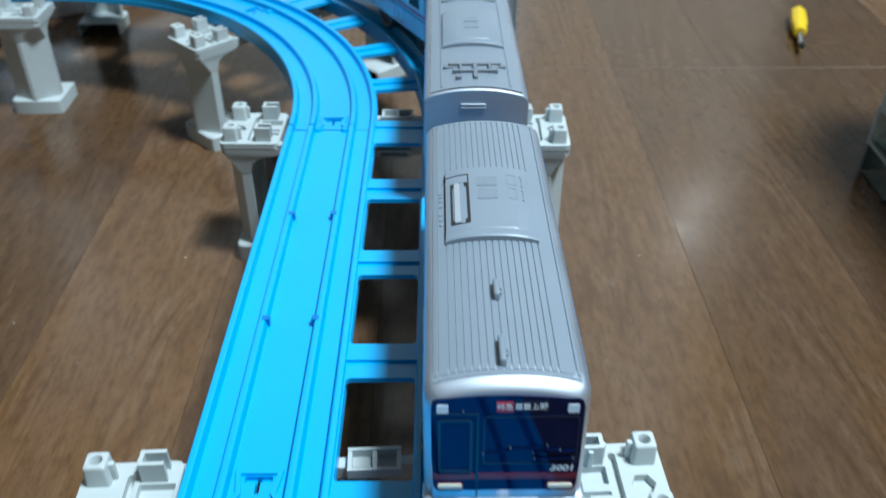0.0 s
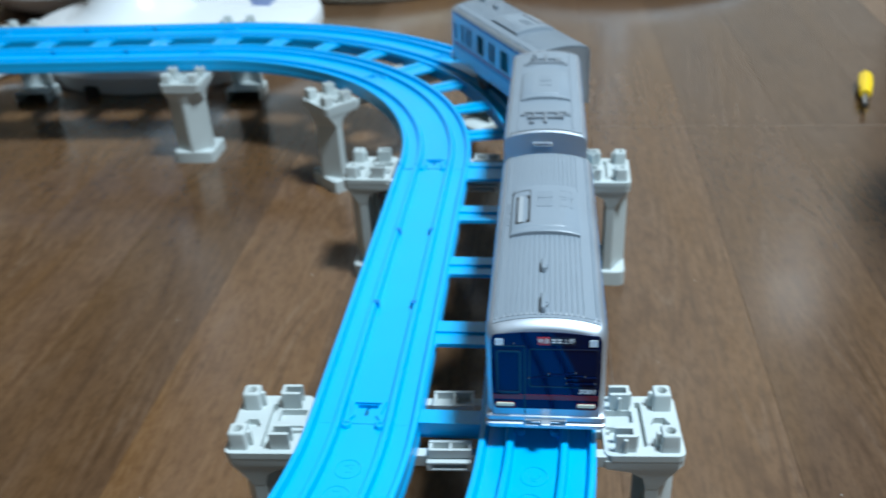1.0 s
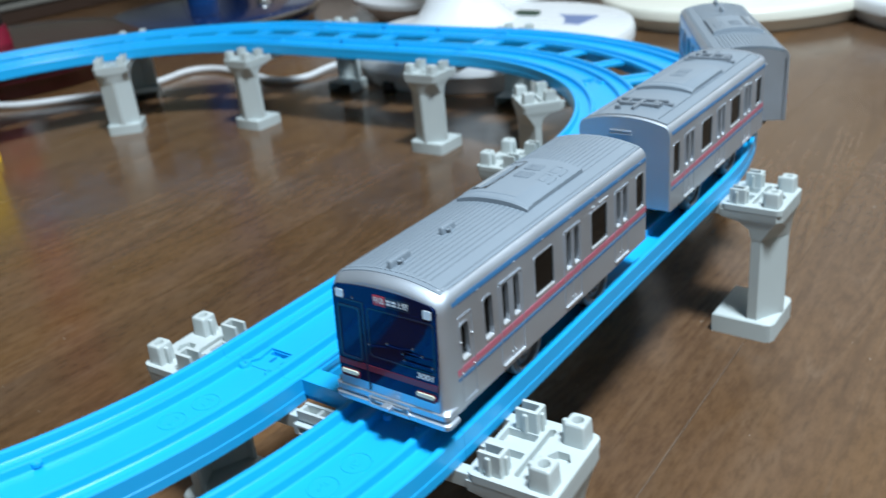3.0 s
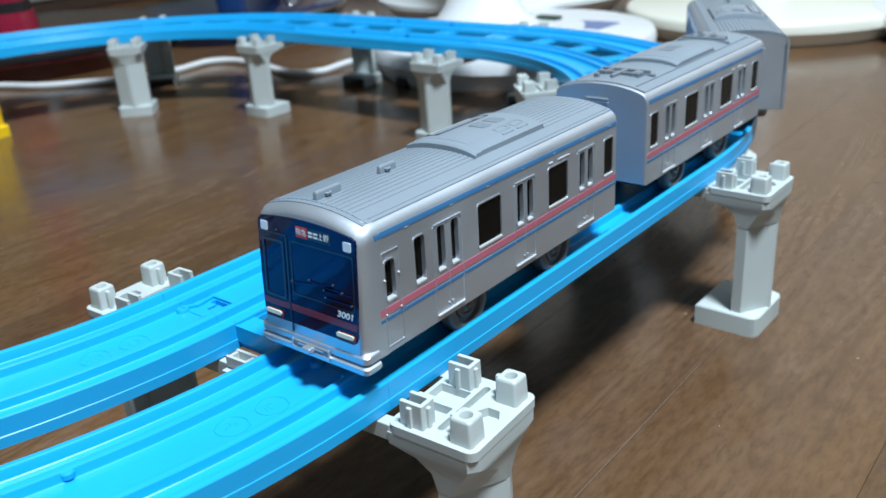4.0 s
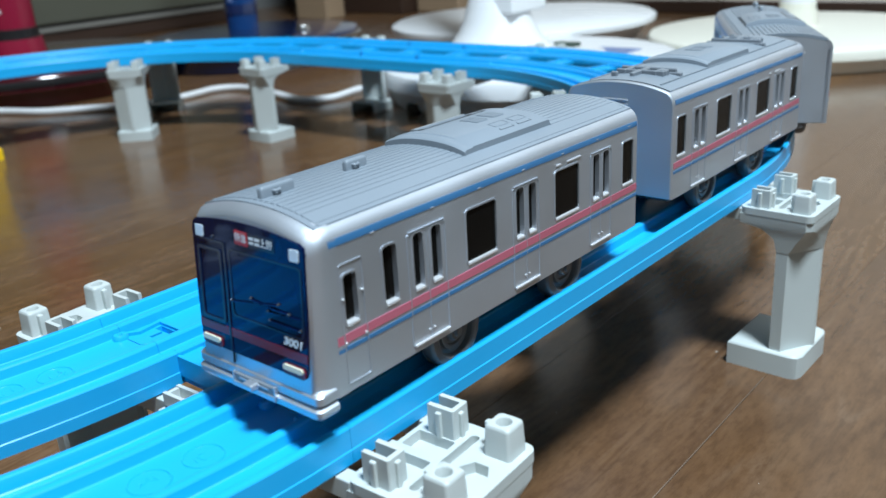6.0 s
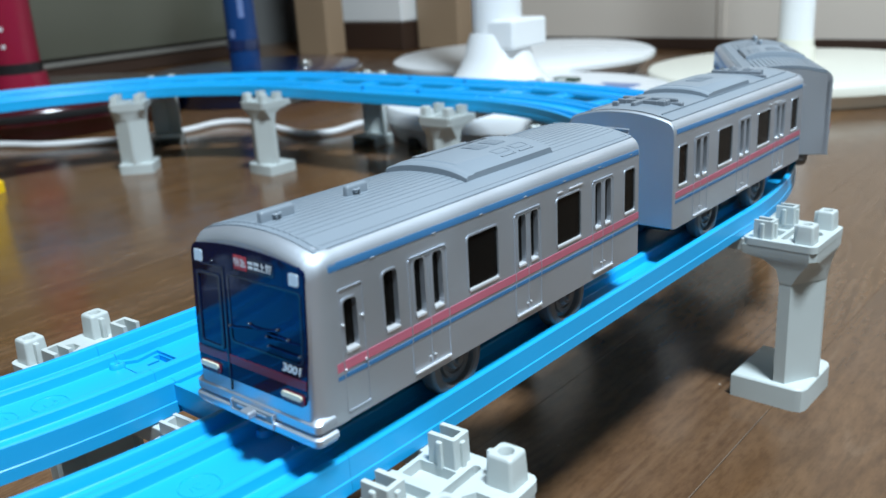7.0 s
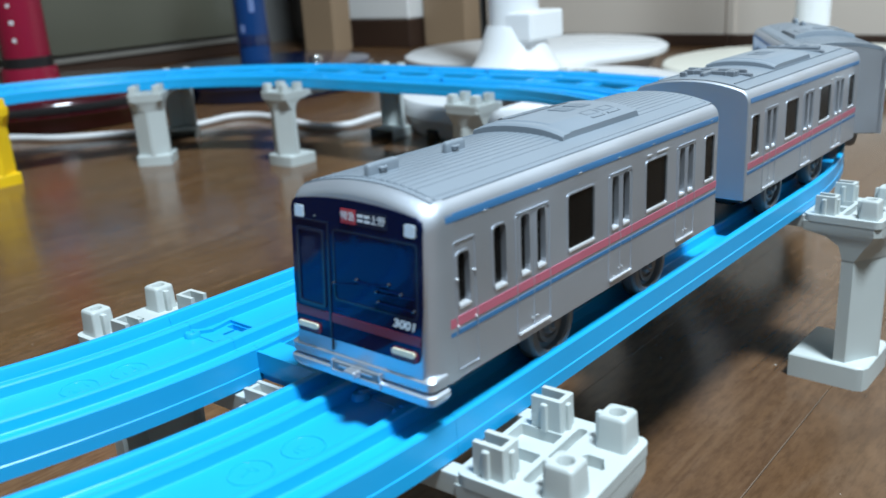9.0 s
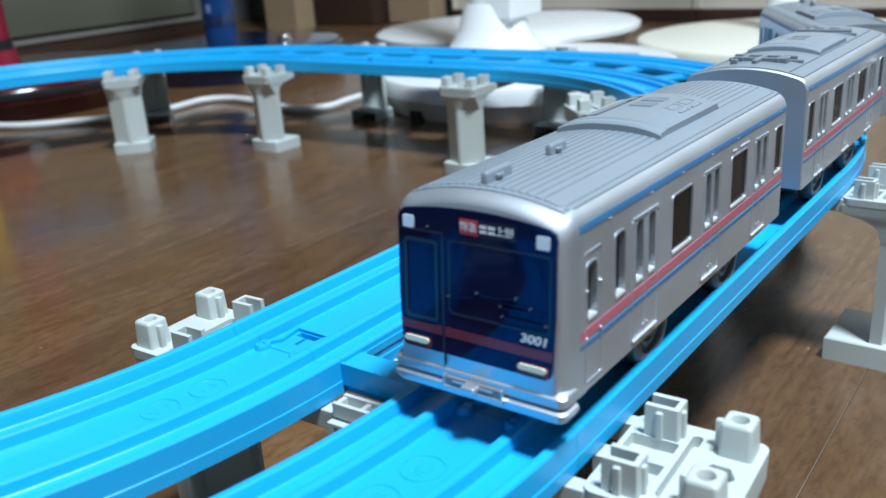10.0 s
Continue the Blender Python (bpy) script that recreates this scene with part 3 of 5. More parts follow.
def truss():
    """Two beams under the rails with small frames between the tracks and ribs across."""
    bm = bmesh.new()
    for s in (-1, 1):
        a, b = sorted((s * 0.0112, s * 0.0150))
        box(bm, -0.0535, 0.0535, a, b, BEAM - 0.0050, BEAM, 0.0003)
        # little double frame
        near = a - 0.0032 if s > 0 else a
        for x in (-0.0068, 0.0001, 0.0068):
            box(bm, x - 0.0006, x + 0.0006, near, b - 0.0001, BEAM - 0.0004, BEAM + 0.0026)
        for yy in (near - 0.0006, b - 0.0004):
            box(bm, -0.0074, 0.0074, yy, yy + 0.0010, BEAM - 0.0004, BEAM + 0.0030)
    # slotted lip along the front beam
    for za, zb in ((-0.0050, -0.0042), (-0.0022, -0.0012)):
        box(bm, -0.0082, 0.0076, -0.0172, -0.0150, BEAM + za, BEAM + zb, 0.0002)
    for x in (-0.0082, 0.0058):
        box(bm, x, x + 0.0018, -0.0172, -0.0150, BEAM - 0.0042, BEAM - 0.0022)
    for x in (-0.040, -0.022, 0.022, 0.040):
        box(bm, x - 0.0008, x + 0.0008, -0.0112, 0.0112, BEAM - 0.0045, BEAM - 0.0006)
    for x in (-0.055, 0.055):
        box(bm, x - 0.0055, x + 0.0005, -0.0024, 0.0024, BEAM - 0.0040, BEAM - 0.0004)
    return bm


def pier(m, mat, label):
    root = thing("bridge_pier", m, label, "toy bridge pier", "bridge piers")
    part("truss", truss(), mat, root, smooth=0)
    for sgn in (1, -1):
        flip = pose(0.0028, 0, 0) if sgn > 0 else pose(-0.0028, 0, 0, 0, 0, 180)
        head = part("head_plate", end_plate(), mat, root, smooth=0, at=flip)
        for y in (-0.0104, 0.0104):
            part("stud", outer_stud(), mat, head, at=pose(REACH, y, PLATE), smooth=40)
            part("bracket_stud", inner_stud(), mat, head, at=pose(0.0572, y + (0.0002 if y > 0 else -0.0004), PLATE), smooth=0)
        part("bracket", skirt(), mat, root, smooth=40, at=flip)
        part("column", column(), mat, root, smooth=20, at=flip)
        part("foot", foot(), mat, root, smooth=40, at=flip)
    return root


GREY = "pale grey plastic toy pier with two legs under the double track"


def stand(m, past=0.0085, skew=0.0):
    """Pose of a pier a little past the joint m, as tall as the line is high there."""
    p = PLACE @ m @ pose(-PITCH / 2, past, 0)
    k = (PLATE + 0.0042 + p.translation.z) / PLATE
    return pose(p.translation.x, p.translation.y, 0, 0, 0, math.degrees(m.to_euler().z) + skew) @ Matrix.Diagonal((1, 1, k, 1))


near_pier = pier(stand(near0, 0.0082, 2.5), M_PIER, GREY)
for m, past in ((far1 @ pose(-0.0022, 0, 0), 0.0124), (far2, 0.0083), (far3, 0.0094), (far4, 0.0061), (far5, 0.0091), (near_end, 0.0085)):
    copy_thing(near_pier, stand(m, past)).scale.z = stand(m, past).to_scale().z
pier(stand(far6 @ pose(0.012, 0, 0), 0.0070), M_YELLOW, "bright yellow plastic toy pier with two legs under the double track")

# ---------------------------------------------------------------- train
Z0 = DECK                                 # wheels stand here
HALF, LENGTH, MID_LENGTH = 0.0191, 0.1232, 0.1170
SILL, MID_SILL, EAVE = 0.0896, 0.0902, 0.1206
FRONT = -0.0030                            # how far the nose stands out


def cant(n=7):
    """From the top of the side wall round to the edge of the roof."""
    cx, cz, rx, rz = 0.0155, EAVE, 0.0036, 0.0043
    return [(cx + rx * math.cos(radians(66 * k / n)), cz + rz * math.sin(radians(66 * k / n))) for k in range(n + 1)]


ROOF_EDGE = cant()[-1]
CROWN = 0.1271


def roof_z(x):
    return CROWN - (CROWN - ROOF_EDGE[1]) * (abs(x) / ROOF_EDGE[0]) ** 2.2


def hull(inset=0.0, low=SILL):
    """Cross-section of the car as a closed ring."""
    right = [(HALF, low), (HALF, EAVE - 0.004)] + cant()
    top = [(ROOF_EDGE[0] * (1 - k / 8), roof_z(ROOF_EDGE[0] * (1 - k / 8))) for k in range(1, 16)]
    left = [(-x, z) for x, z in ([(HALF, low), (HALF, EAVE - 0.004)] + cant())[::-1]]
    ring = right + top + left
    zc = 0.106
    return [(x * (1 - inset / HALF), zc + (z - zc) * (1 - inset / 0.020)) for x, z in ring]


def rib_profile():
    """Ribbed roof skin between the silver cants."""
    e = ROOF_EDGE[0] - 0.0002
    line = [(-e, roof_z(e) - 0.0002), (-e, roof_z(e) + 0.0002)]
    for x in [-0.0157] + [-0.0132 + 0.00177 * k for k in range(15)] + [0.0157]:
        line += [(x - 0.00022, roof_z(x) + 0.0003), (x - 0.00010, roof_z(x) - 0.00008), (x + 0.00010, roof_z(x) - 0.00008), (x + 0.00022, roof_z(x) + 0.0003)]
    line += [(e, roof_z(e) + 0.0002), (e, roof_z(e) - 0.0002)]
    low = [(e * (1 - k / 6), roof_z(e * (1 - k / 6)) - 0.0012) for k in range(0, 13)]
    return line + low


def plain_profile(rise=0.0003):
    e = ROOF_EDGE[0] - 0.0002
    line = [(-e, roof_z(e) - 0.0002)] + [(-e + 2 * e * k / 16, roof_z(-e + 2 * e * k / 16) + rise) for k in range(17)] + [(e, roof_z(e) - 0.0002)]
    low = [(e * (1 - k / 6), roof_z(e * (1 - k / 6)) - 0.0012) for k in range(0, 13)]
    return line + low


def extrude(prof, ya, yb):
    return loft([[Vector((x, y, z - Z0)) for x, z in prof] for y in (ya, yb)])


# side openings: y from the front, width, kind
LEAD_WINDOWS = [("slim", 0.0040, 0.0076), ("slim", 0.0154, 0.0195), ("door", 0.0229, 0.0355), ("wide", 0.0428, 0.0541), ("door", 0.0608, 0.0721),
                ("wide", 0.0795, 0.0910), ("door", 0.0969, 0.1082), ("end", 0.1146, 0.1207)]
MID_WINDOWS = [("end", 0.0031, 0.0093), ("door", 0.0143, 0.0255), ("wide", 0.0334, 0.0453), ("door", 0.0507, 0.0619), ("wide", 0.0688, 0.0812),
               ("door", 0.0862, 0.0974), ("end", 0.1042, 0.1113)]
WIN0, WIN1 = 0.1040, 0.1166
WALL = 0.0022                              # thickness of the side wall


def openings(plan):
    """Openings of one side: kind, from, to, top."""
    out = []
    for kind, a, b in plan:
        if kind == "door":
            w = 0.0032
            m = (a + b) / 2
            q = (b - a) / 4
            for c in (m - q + 0.0002, m + q - 0.0002):
                out.append(("leaf", c - w / 2, c + w / 2, WIN1))
        else:
            out.append((kind, a, b, 0.1145 if kind == "slim" and a < 0.012 else WIN1))
    return out


def car_side(root, plan, sgn, ya, yb, lead, low=SILL):
    def to(a, b, d):
        return Vector((sgn * d, a, b - Z0))
    holes = [rect(a, b, WIN0, top, 0.0009, 3) for _, a, b, top in openings(plan)]
    wall_out = [(ya, low), (yb, low), (yb, EAVE), (ya, EAVE)]
    side = part("side_wall", slab(wall_out, holes, HALF - WALL, HALF, to), M_SILVER, root, smooth=0)
    for kind, a, b, top in openings(plan):
        g = 0.0004
        part("window_rim", slab(rect(a - g, b + g, WIN0 - g, top + g, 0.0012, 3), [rect(a, b, WIN0, top, 0.0009, 3)], HALF, HALF + 0.00016, to), M_SILVER, side,
             smooth=0)
        sill_bm = bmesh.new()
        xs = sorted((sgn * (HALF - WALL), sgn * (HALF + 0.0003)))
        box(sill_bm, xs[0], xs[1], a + 0.0001, b + 0.0002, WIN0 - 0.0006 - Z0, WIN0 + 0.0003 - Z0, 0.0003)
        part("window_sill", sill_bm, M_CHROME, side, "bright rounded sill")
        depth = 0.0003 if kind in ("wide", "end") else 0.0012
        part("pane", slab(rect(a, b, WIN0, top, 0.0009, 3), [], HALF - depth - 0.0004, HALF - depth, to), M_PANE, side, "dark window", smooth=0)
    for kind, a, b in plan:
        if kind != "door" and not (kind == "slim" and a < 0.012):
            continue
        if kind == "slim":
            a, b = a - 0.0010, b + 0.0020
        lo, hi, g = 0.0912, 0.1169, 0.00025
        bm = slab(rect(a, b, lo, hi, 0.0004, 2), [rect(a + g, b - g, lo + g, hi - g, 0.0003, 2)], HALF, HALF + 0.0002, to)
        if kind == "door":
            m = (a + b) / 2
            merge(bm, slab(rect(m - 0.00012, m + 0.00012, lo, hi), [], HALF, HALF + 0.00015, to))
            merge(bm, slab(rect(a + 0.0005, b - 0.0005, 0.1172, 0.1174), [], HALF, HALF + 0.0003, to))
        part("door_outline", bm, M_SILVER, side, smooth=0)
        if kind == "door":
            part("door_step", slab(rect(a + 0.0004, b - 0.0004, 0.0911, 0.0915), [], HALF, HALF + 0.0005, to), M_CHROME, side, "bright step edge", smooth=0)
            for c in ((a + b) / 2 - 0.0008, (a + b) / 2 + 0.0008):
                part("door_catch", slab(rect(c - 0.0002, c + 0.0002, 0.0932, 0.0936), [], HALF, HALF + 0.0004, to), M_CHROME, side, smooth=0)
    # bright dashes added for the glints below the eave stripe
    for c in (0.0130, 0.0315, 0.0480, 0.0655, 0.0830, 0.1005, 0.1180):
        part("eave_dash", slab(rect(c - 0.0006, c + 0.0006, 0.1206, 0.1208, 0.00008, 2), [], HALF - 0.0006, HALF + 0.00022, to), M_CHROME, side, smooth=0)
    if lead:
        # bright knobs added for the sparkles round the cab door
        for py, pz in ((0.0036, 0.1096), (0.0090, 0.1100), (0.0034, 0.1003), (0.0090, 0.1006)):
            knob = lathe([(0, 0.0005), (0.00020, 0.00045), (0.00030, 0.0002), (0.00030, -0.0002)], 10)
            part("cab_glint", knob, M_CHROME, side, "bright knob added for a glint", at=pose(sgn * HALF, py, pz - Z0, 0, 90 * sgn, 0))
    # stripes between the openings
    g = (yb - ya) / 0.120
    yf = ya - (0.0024 if lead else 0.0)
    part("red_stripe", slab([(yf + 0.0002, 0.1003), (yb, 0.1003 + 0.0006 * g), (yb, 0.1022 + 0.0006 * g), (yf + 0.0002, 0.1022)], [], HALF - 0.0001, HALF + 0.00012, to), M_RED, side, "red painted stripe", smooth=0)
    part("blue_stripe", slab([(yf + 0.0002, 0.0986), (yb, 0.0986 + 0.0004 * g), (yb, 0.0995 + 0.0004 * g), (yf + 0.0002, 0.0995)], [], HALF - 0.0001, HALF + 0.00012, to), M_STRIPE, side, "blue painted stripe", smooth=0)

    def band(lo, hi):
        c = [(HALF, 0.1185), (HALF, 0.1195)] + cant(40)
        up = [(x, z) for x, z in c if lo < z < hi]
        up = [(HALF, lo)] + up if lo < EAVE else up
        pick = [up[round(k * (len(up) - 1) / 5)] for k in range(6)]
        return [(x + 0.00012, z) for x, z in pick] + [(x - 0.0003, z) for x, z in pick[::-1]]
    bm = loft([[Vector((sgn * x, y, z - Z0)) for x, z in band(lo, hi)] for y, lo, hi in ((yf + 0.0002, 0.1208, 0.1224), (yb - 0.0005, 0.1199, 0.1214))])
    part("eave_stripe", bm, M_STRIPE, side, "blue painted eave stripe")
    # small raised plates along the eave
    for a, b in ((0.0800, 0.0822), (0.0852, 0.0918)):
        part("eave_dash", slab(rect(a, b, 0.1180, 0.1183), [], HALF - 0.0006, HALF + 0.0003, to), M_CHROME, side, smooth=0)


def wheel(parent, x, y):
    bm = lathe([(0, 0.0026), (0.0020, 0.0026), (0.0024, 0.0021), (0.0026, 0.0012), (0.0034, 0.0011), (0.0037, 0.0016), (0.0047, 0.0017), (0.0050, 0.0010), (0.0060, 0.0010), (0.0063, 0.0022),
                (0.0068, 0.0026), (0.0084, 0.0025), (0.0089, 0.0020), (0.0091, 0.0014), (0.0092, 0.0), (0.0090, -0.0016), (0.0080, -0.0020), (0.0, -0.0020)], 40)
    w = part("wheel", bm, M_WHEEL, parent, "grey wheel with moulded rings", at=pose(x, y, 0.0092, 0, 90 if x > 0 else -90, 0))
    part("hub", lathe([(0, 0.0034), (0.0010, 0.0033), (0.0013, 0.0026), (0.0013, 0.0)], 14), M_WHEEL, w)


def roof_box(root, ya, yb, x0, x1, vents):
    """Low arched cooling unit: upright front with a lip, sloping rear, louvred vents on top."""
    mid, half = (x0 + x1) / 2, (x1 - x0) / 2

    def rise(x, h):
        return roof_z(x) + h * (1 - 0.30 * (abs(x - mid) / half) ** 4)

    def arch(g, h, y):
        n = 16
        pts = [mid - (half - g) + 2 * (half - g) * k / n for k in range(n + 1)]
        top = [Vector((x, y, rise(x, h) - Z0)) for x in pts]
        low = [Vector((x, y, roof_z(x) - 0.0006 - Z0)) for x in pts[::-1]]
        return top + low
    bm = loft([arch(0, 0.0002, ya - 0.0012), arch(0, 0.0017, ya - 0.0011), arch(0.0001, 0.0021, ya - 0.0006), arch(0.0002, 0.0022, ya + 0.0001), arch(0.0002, 0.0022, ya + 0.0020),
               arch(0.0003, 0.0025, ya + 0.0024), arch(0.0004, 0.0025, yb - 0.0008), arch(0.0, 0.0002, yb)])
    unit = part("cooling_unit", bm, M_ROOF, root, "grey arched roof unit")

    def on_top(a, b, d):
        return Vector((a, b, rise(a, 0.0025) - Z0 + d))
    for a, b in vents:
        w, d = 0.0058, 0.0050
        part("vent_bed", slab(dense(rect(a, a + w, b, b + d, 0.0009, 4), 0.0008), [], -0.0008, 0.00004, on_top), M_ROOF, unit, smooth=0)
        vb = slab(dense(rect(a - 0.0002, a + w + 0.0002, b - 0.0002, b + d + 0.0002, 0.0010, 4), 0.0008), [dense(rect(a, a + w, b, b + d, 0.0009, 4), 0.0008)], -0.0008, 0.00012, on_top)
        for k in range(8):
            x = a + 0.0005 + k * (w - 0.0010) / 7
            e = 0.0004 if k in (0, 7) else 0.0001
            merge(vb, slab(rect(x - 0.00022, x + 0.00022, b + e, b + d - e, 0.0001, 2), [], -0.0004, 0.00018, on_top))
        part("vent", vb, M_ROOF, unit, "louvred vent", smooth=0)
    return unit, on_top


def lead_car(m, label, number):
    root = thing("train_car", m, label, "toy train", "train cars")
    nose = 0.0034
    for sgn in (1, -1):
        car_side(root, LEAD_WINDOWS, sgn, nose, LENGTH, True)
    for sgn in (1, -1):
        c = [(sgn * x, z) for x, z in cant()]
        ring = c + [(sgn * (abs(x) - 0.0012), z - 0.0008) for x, z in c[::-1]]
        part("cant_rail", extrude(ring, nose, LENGTH), M_SILVER, root)
    part("roof", merge(extrude(rib_profile(), 0.0018, LENGTH - 0.0014), merge(extrude(plain_profile(0.00012), 0.0002, 0.0018), extrude(plain_profile(), LENGTH - 0.0014, LENGTH))), M_ROOF, root, "ribbed grey roof", smooth=0)

    def rake(z):
        """The face stands a little further out towards its foot."""
        return 0.072 * max(0.0, 0.1222 - z)
    # nose frame with rounded rim
    rings = []
    for inset, y in ((0.0022, 0.0), (0.0018, 0.0002), (0.0012, 0.0009), (0.0007, 0.0016), (0.0003, 0.0024), (0.0001, 0.0033), (-0.0001, 0.0042), (-0.0001, nose - FRONT)):
        rings.append([Vector((x, y + FRONT - rake(z) * (1 - y / (nose - FRONT)), z - Z0)) for x, z in hull(inset)])
    part("front_frame", loft(rings), M_SILVER, root, "rounded silver front frame", smooth=50)

    def fr(a, b, d):
        return Vector((a, FRONT - d - rake(b), b - Z0))

    def face(x, z, d):
        """Pose of lettering on the face."""
        return pose(x, FRONT - d - rake(z), z - Z0, 90 - math.degrees(math.atan(0.072)), 0, 0)
    mask_ring = [(-0.0169, 0.0966), (-0.0165, 0.0955), (-0.0154, 0.0949), (0.0154, 0.0949), (0.0165, 0.0955), (0.0169, 0.0966), (0.0173, 0.1060), (0.0173, 0.1206), (0.0169, 0.1219), (0.0158, 0.1227)]
    mask_ring += [(0.0158 * (1 - k / 6), 0.1227 + 0.0013 * (1 - (1 - k / 6) ** 2)) for k in range(1, 12)] + [(-0.0158, 0.1227), (-0.0169, 0.1219), (-0.0173, 0.1206), (-0.0173, 0.1060)]
    panel = [(x, z) for x, z in hull(0.0023)]
    part("front_panel", slab(panel, [], -0.0014, -0.0001, fr), M_SILVER, root, smooth=0)
    mask = part("windscreen", slab(mask_ring, [], -0.0014, 0.0003, fr), M_MASK, root, "glossy navy front glass", smooth=0)
    bm = bmesh.new()
    for q in (rect(-0.0069, -0.0064, 0.0952, 0.1188), rect(-0.0168, -0.0064, 0.1186, 0.1190)):
        merge(bm, slab(q, [], -0.0004, 0.0006, fr))
    part("door_seam", bm, M_MASKLINE, mask, smooth=0)
    part("sill_seam", slab(rect(-0.0068, -0.0065, 0.0925, 0.0949), [], -0.0010, 0.0003, fr), M_BLACK, root, smooth=0)
    part("door_window_frame", slab(rect(-0.0158, -0.0078, 0.1010, 0.1172, 0.0008, 3), [rect(-0.0151, -0.0085, 0.1017, 0.1165, 0.0006, 3)], 0.0, 0.0006, fr), M_MASKLINE, mask, smooth=0)
    part("main_window_frame", slab(rect(-0.0054, 0.0165, 0.1034, 0.1180, 0.0010, 3), [rect(-0.0050, 0.0161, 0.1038, 0.1176, 0.0008, 3)], 0.0, 0.0005, fr), M_MASKLINE, mask, smooth=0)
    # folded wipers
    wb = bmesh.new()
    for ax, az, bx, bz in ((-0.0048, 0.1068, 0.0094, 0.1090), (0.0008, 0.1084, 0.0124, 0.1078), (0.0062, 0.1070, 0.0158, 0.1076), (0.0064, 0.1053, 0.0158, 0.1052)):
        d = Vector((bx - ax, bz - az)).normalized() * 0.00014
        merge(wb, slab([(ax - d.y, az + d.x), (bx - d.y, bz + d.x), (bx + d.y, bz - d.x), (ax + d.y, az - d.x)], [], 0.0, 0.0008, fr))
    part("wiper", wb, M_MASK, mask, "folded wipers", smooth=0)
    # small metal knobs added for the glints along the wiper relief
    for gx, gz in ((-0.0054, 0.1069), (0.0009, 0.1086), (0.0062, 0.1072), (0.0094, 0.1092), (0.0066, 0.1053), (0.0124, 0.1078), (0.0156, 0.1052), (-0.0101, 0.1197)):
        part("glint_knob", lathe([(0, 0.0009), (0.00022, 0.0008), (0.00032, 0.0004), (0.00032, 0.0)], 10), M_GLINTKNOB, mask, at=face(gx, gz, 0.0))
    part("red_line", slab([(-0.0169, 0.0986), (0.0169, 0.0986), (0.0170, 0.1004), (-0.0170, 0.1004)], [], 0.0, 0.00045, fr), M_DARKRED, mask, "dark red line", smooth=0)
    for s in (-1, 1):
        part("headlight", slab(rect(s * 0.0147 - 0.0013, s * 0.0147 + 0.0013, 0.1190, 0.1214, 0.0003, 2), [], 0.0, 0.0005, fr), M_LAMP, mask, "pale square headlight", smooth=0)
        ta = slab(rect(s * 0.0130 - 0.0033, s * 0.0130 + 0.0033, 0.0950, 0.0974, 0.0008, 3), [], 0.0, 0.0006, fr)
        tl = part("tail_light", ta, M_DARKRED, mask, "dark red tail light", smooth=0)
        part("lamp_bar", slab(rect(s * 0.0130 - 0.0029, s * 0.0130 + 0.0029, 0.0962, 0.0973, 0.0005, 3), [], 0.0005, 0.0010, fr), M_CREAM, tl, "cream lamp bar", smooth=0)
    sign = part("destination_sign", slab(rect(-0.0026, 0.0092, 0.1194, 0.1224, 0.0003, 2), [], 0.0, 0.0005, fr), M_MASKLINE, mask, smooth=0)
    part("service_box", slab(rect(-0.0026, 0.0012, 0.1195, 0.1223), [], 0.0003, 0.0007, fr), M_SIGNRED, sign, "red service box", smooth=0)
    letters("特急", 0.0019, M_WHITEINK, "sign_letters", sign, face(-0.0007, 0.1209, 0.00072))
    for k in range(2):
        bb = bmesh.new()
        cx = 0.0024 + k * 0.0018
        for q in (rect(cx - 0.0007, cx + 0.0007, 0.1211, 0.1216), rect(cx - 0.0007, cx + 0.0007, 0.1202, 0.1207)):
            merge(bb, slab(q, [], 0.0004, 0.0006, fr))
        part("sign_mark", bb, M_WHITEINK, sign, smooth=0)
    letters("上野", 0.0019, M_WHITEINK, "sign_letters", sign, face(0.0070, 0.1209, 0.00062))
    if number:
        letters(number, 0.0023, M_WHITEINK, "front_number", mask, face(0.0132, 0.1021, 0.00055) @ Matrix.Diagonal((1.25, 1, 1, 1)), shear=0.14, bold=0.00006)
    # bumper and coupler
    def bump_ring(y, g, z, back=0.0042):
        w, r = 0.0197 - g, 0.0016
        right = [(w - r + r * math.sin(radians(18 * k)), y + r - r * math.cos(radians(18 * k))) for k in range(6)] + [(w, back)]
        return [Vector((a, FRONT - 0.0016 + b, z - Z0)) for a, b in right + [(-a, b) for a, b in right[::-1]]]
    lower = loft([bump_ring(0.0002, 0.0014, 0.0864), bump_ring(-0.0006, 0.0008, 0.0866), bump_ring(-0.0013, 0.0, 0.0878), bump_ring(-0.0013, 0.0, 0.0887), bump_ring(-0.0006, 0.0006, 0.0892), bump_ring(0.0004, 0.0012, 0.0893)])
    upper = loft([bump_ring(0.0004, 0.0012, 0.0894), bump_ring(-0.0006, 0.0006, 0.0896), bump_ring(-0.0009, 0.0002, 0.0900), bump_ring(-0.0009, 0.0002, 0.0916), bump_ring(-0.0004, 0.0006, 0.0921), bump_ring(0.0003, 0.0012, 0.0924)])
    part("bumper", merge(lower, upper), M_SILVER, root, "silver bumper lip", smooth=40)
    lip = FRONT - 0.0016
    # filled block whose dark grey carries the shade of the recess
    part("coupler_shade", boxes((-0.0064, 0.0064, lip - 0.00142, lip, 0.0884 - Z0, 0.0906 - Z0), bevel=0.0003), M_ROOFDARK, root, "coupler recess, its shade in dark grey", smooth=0)
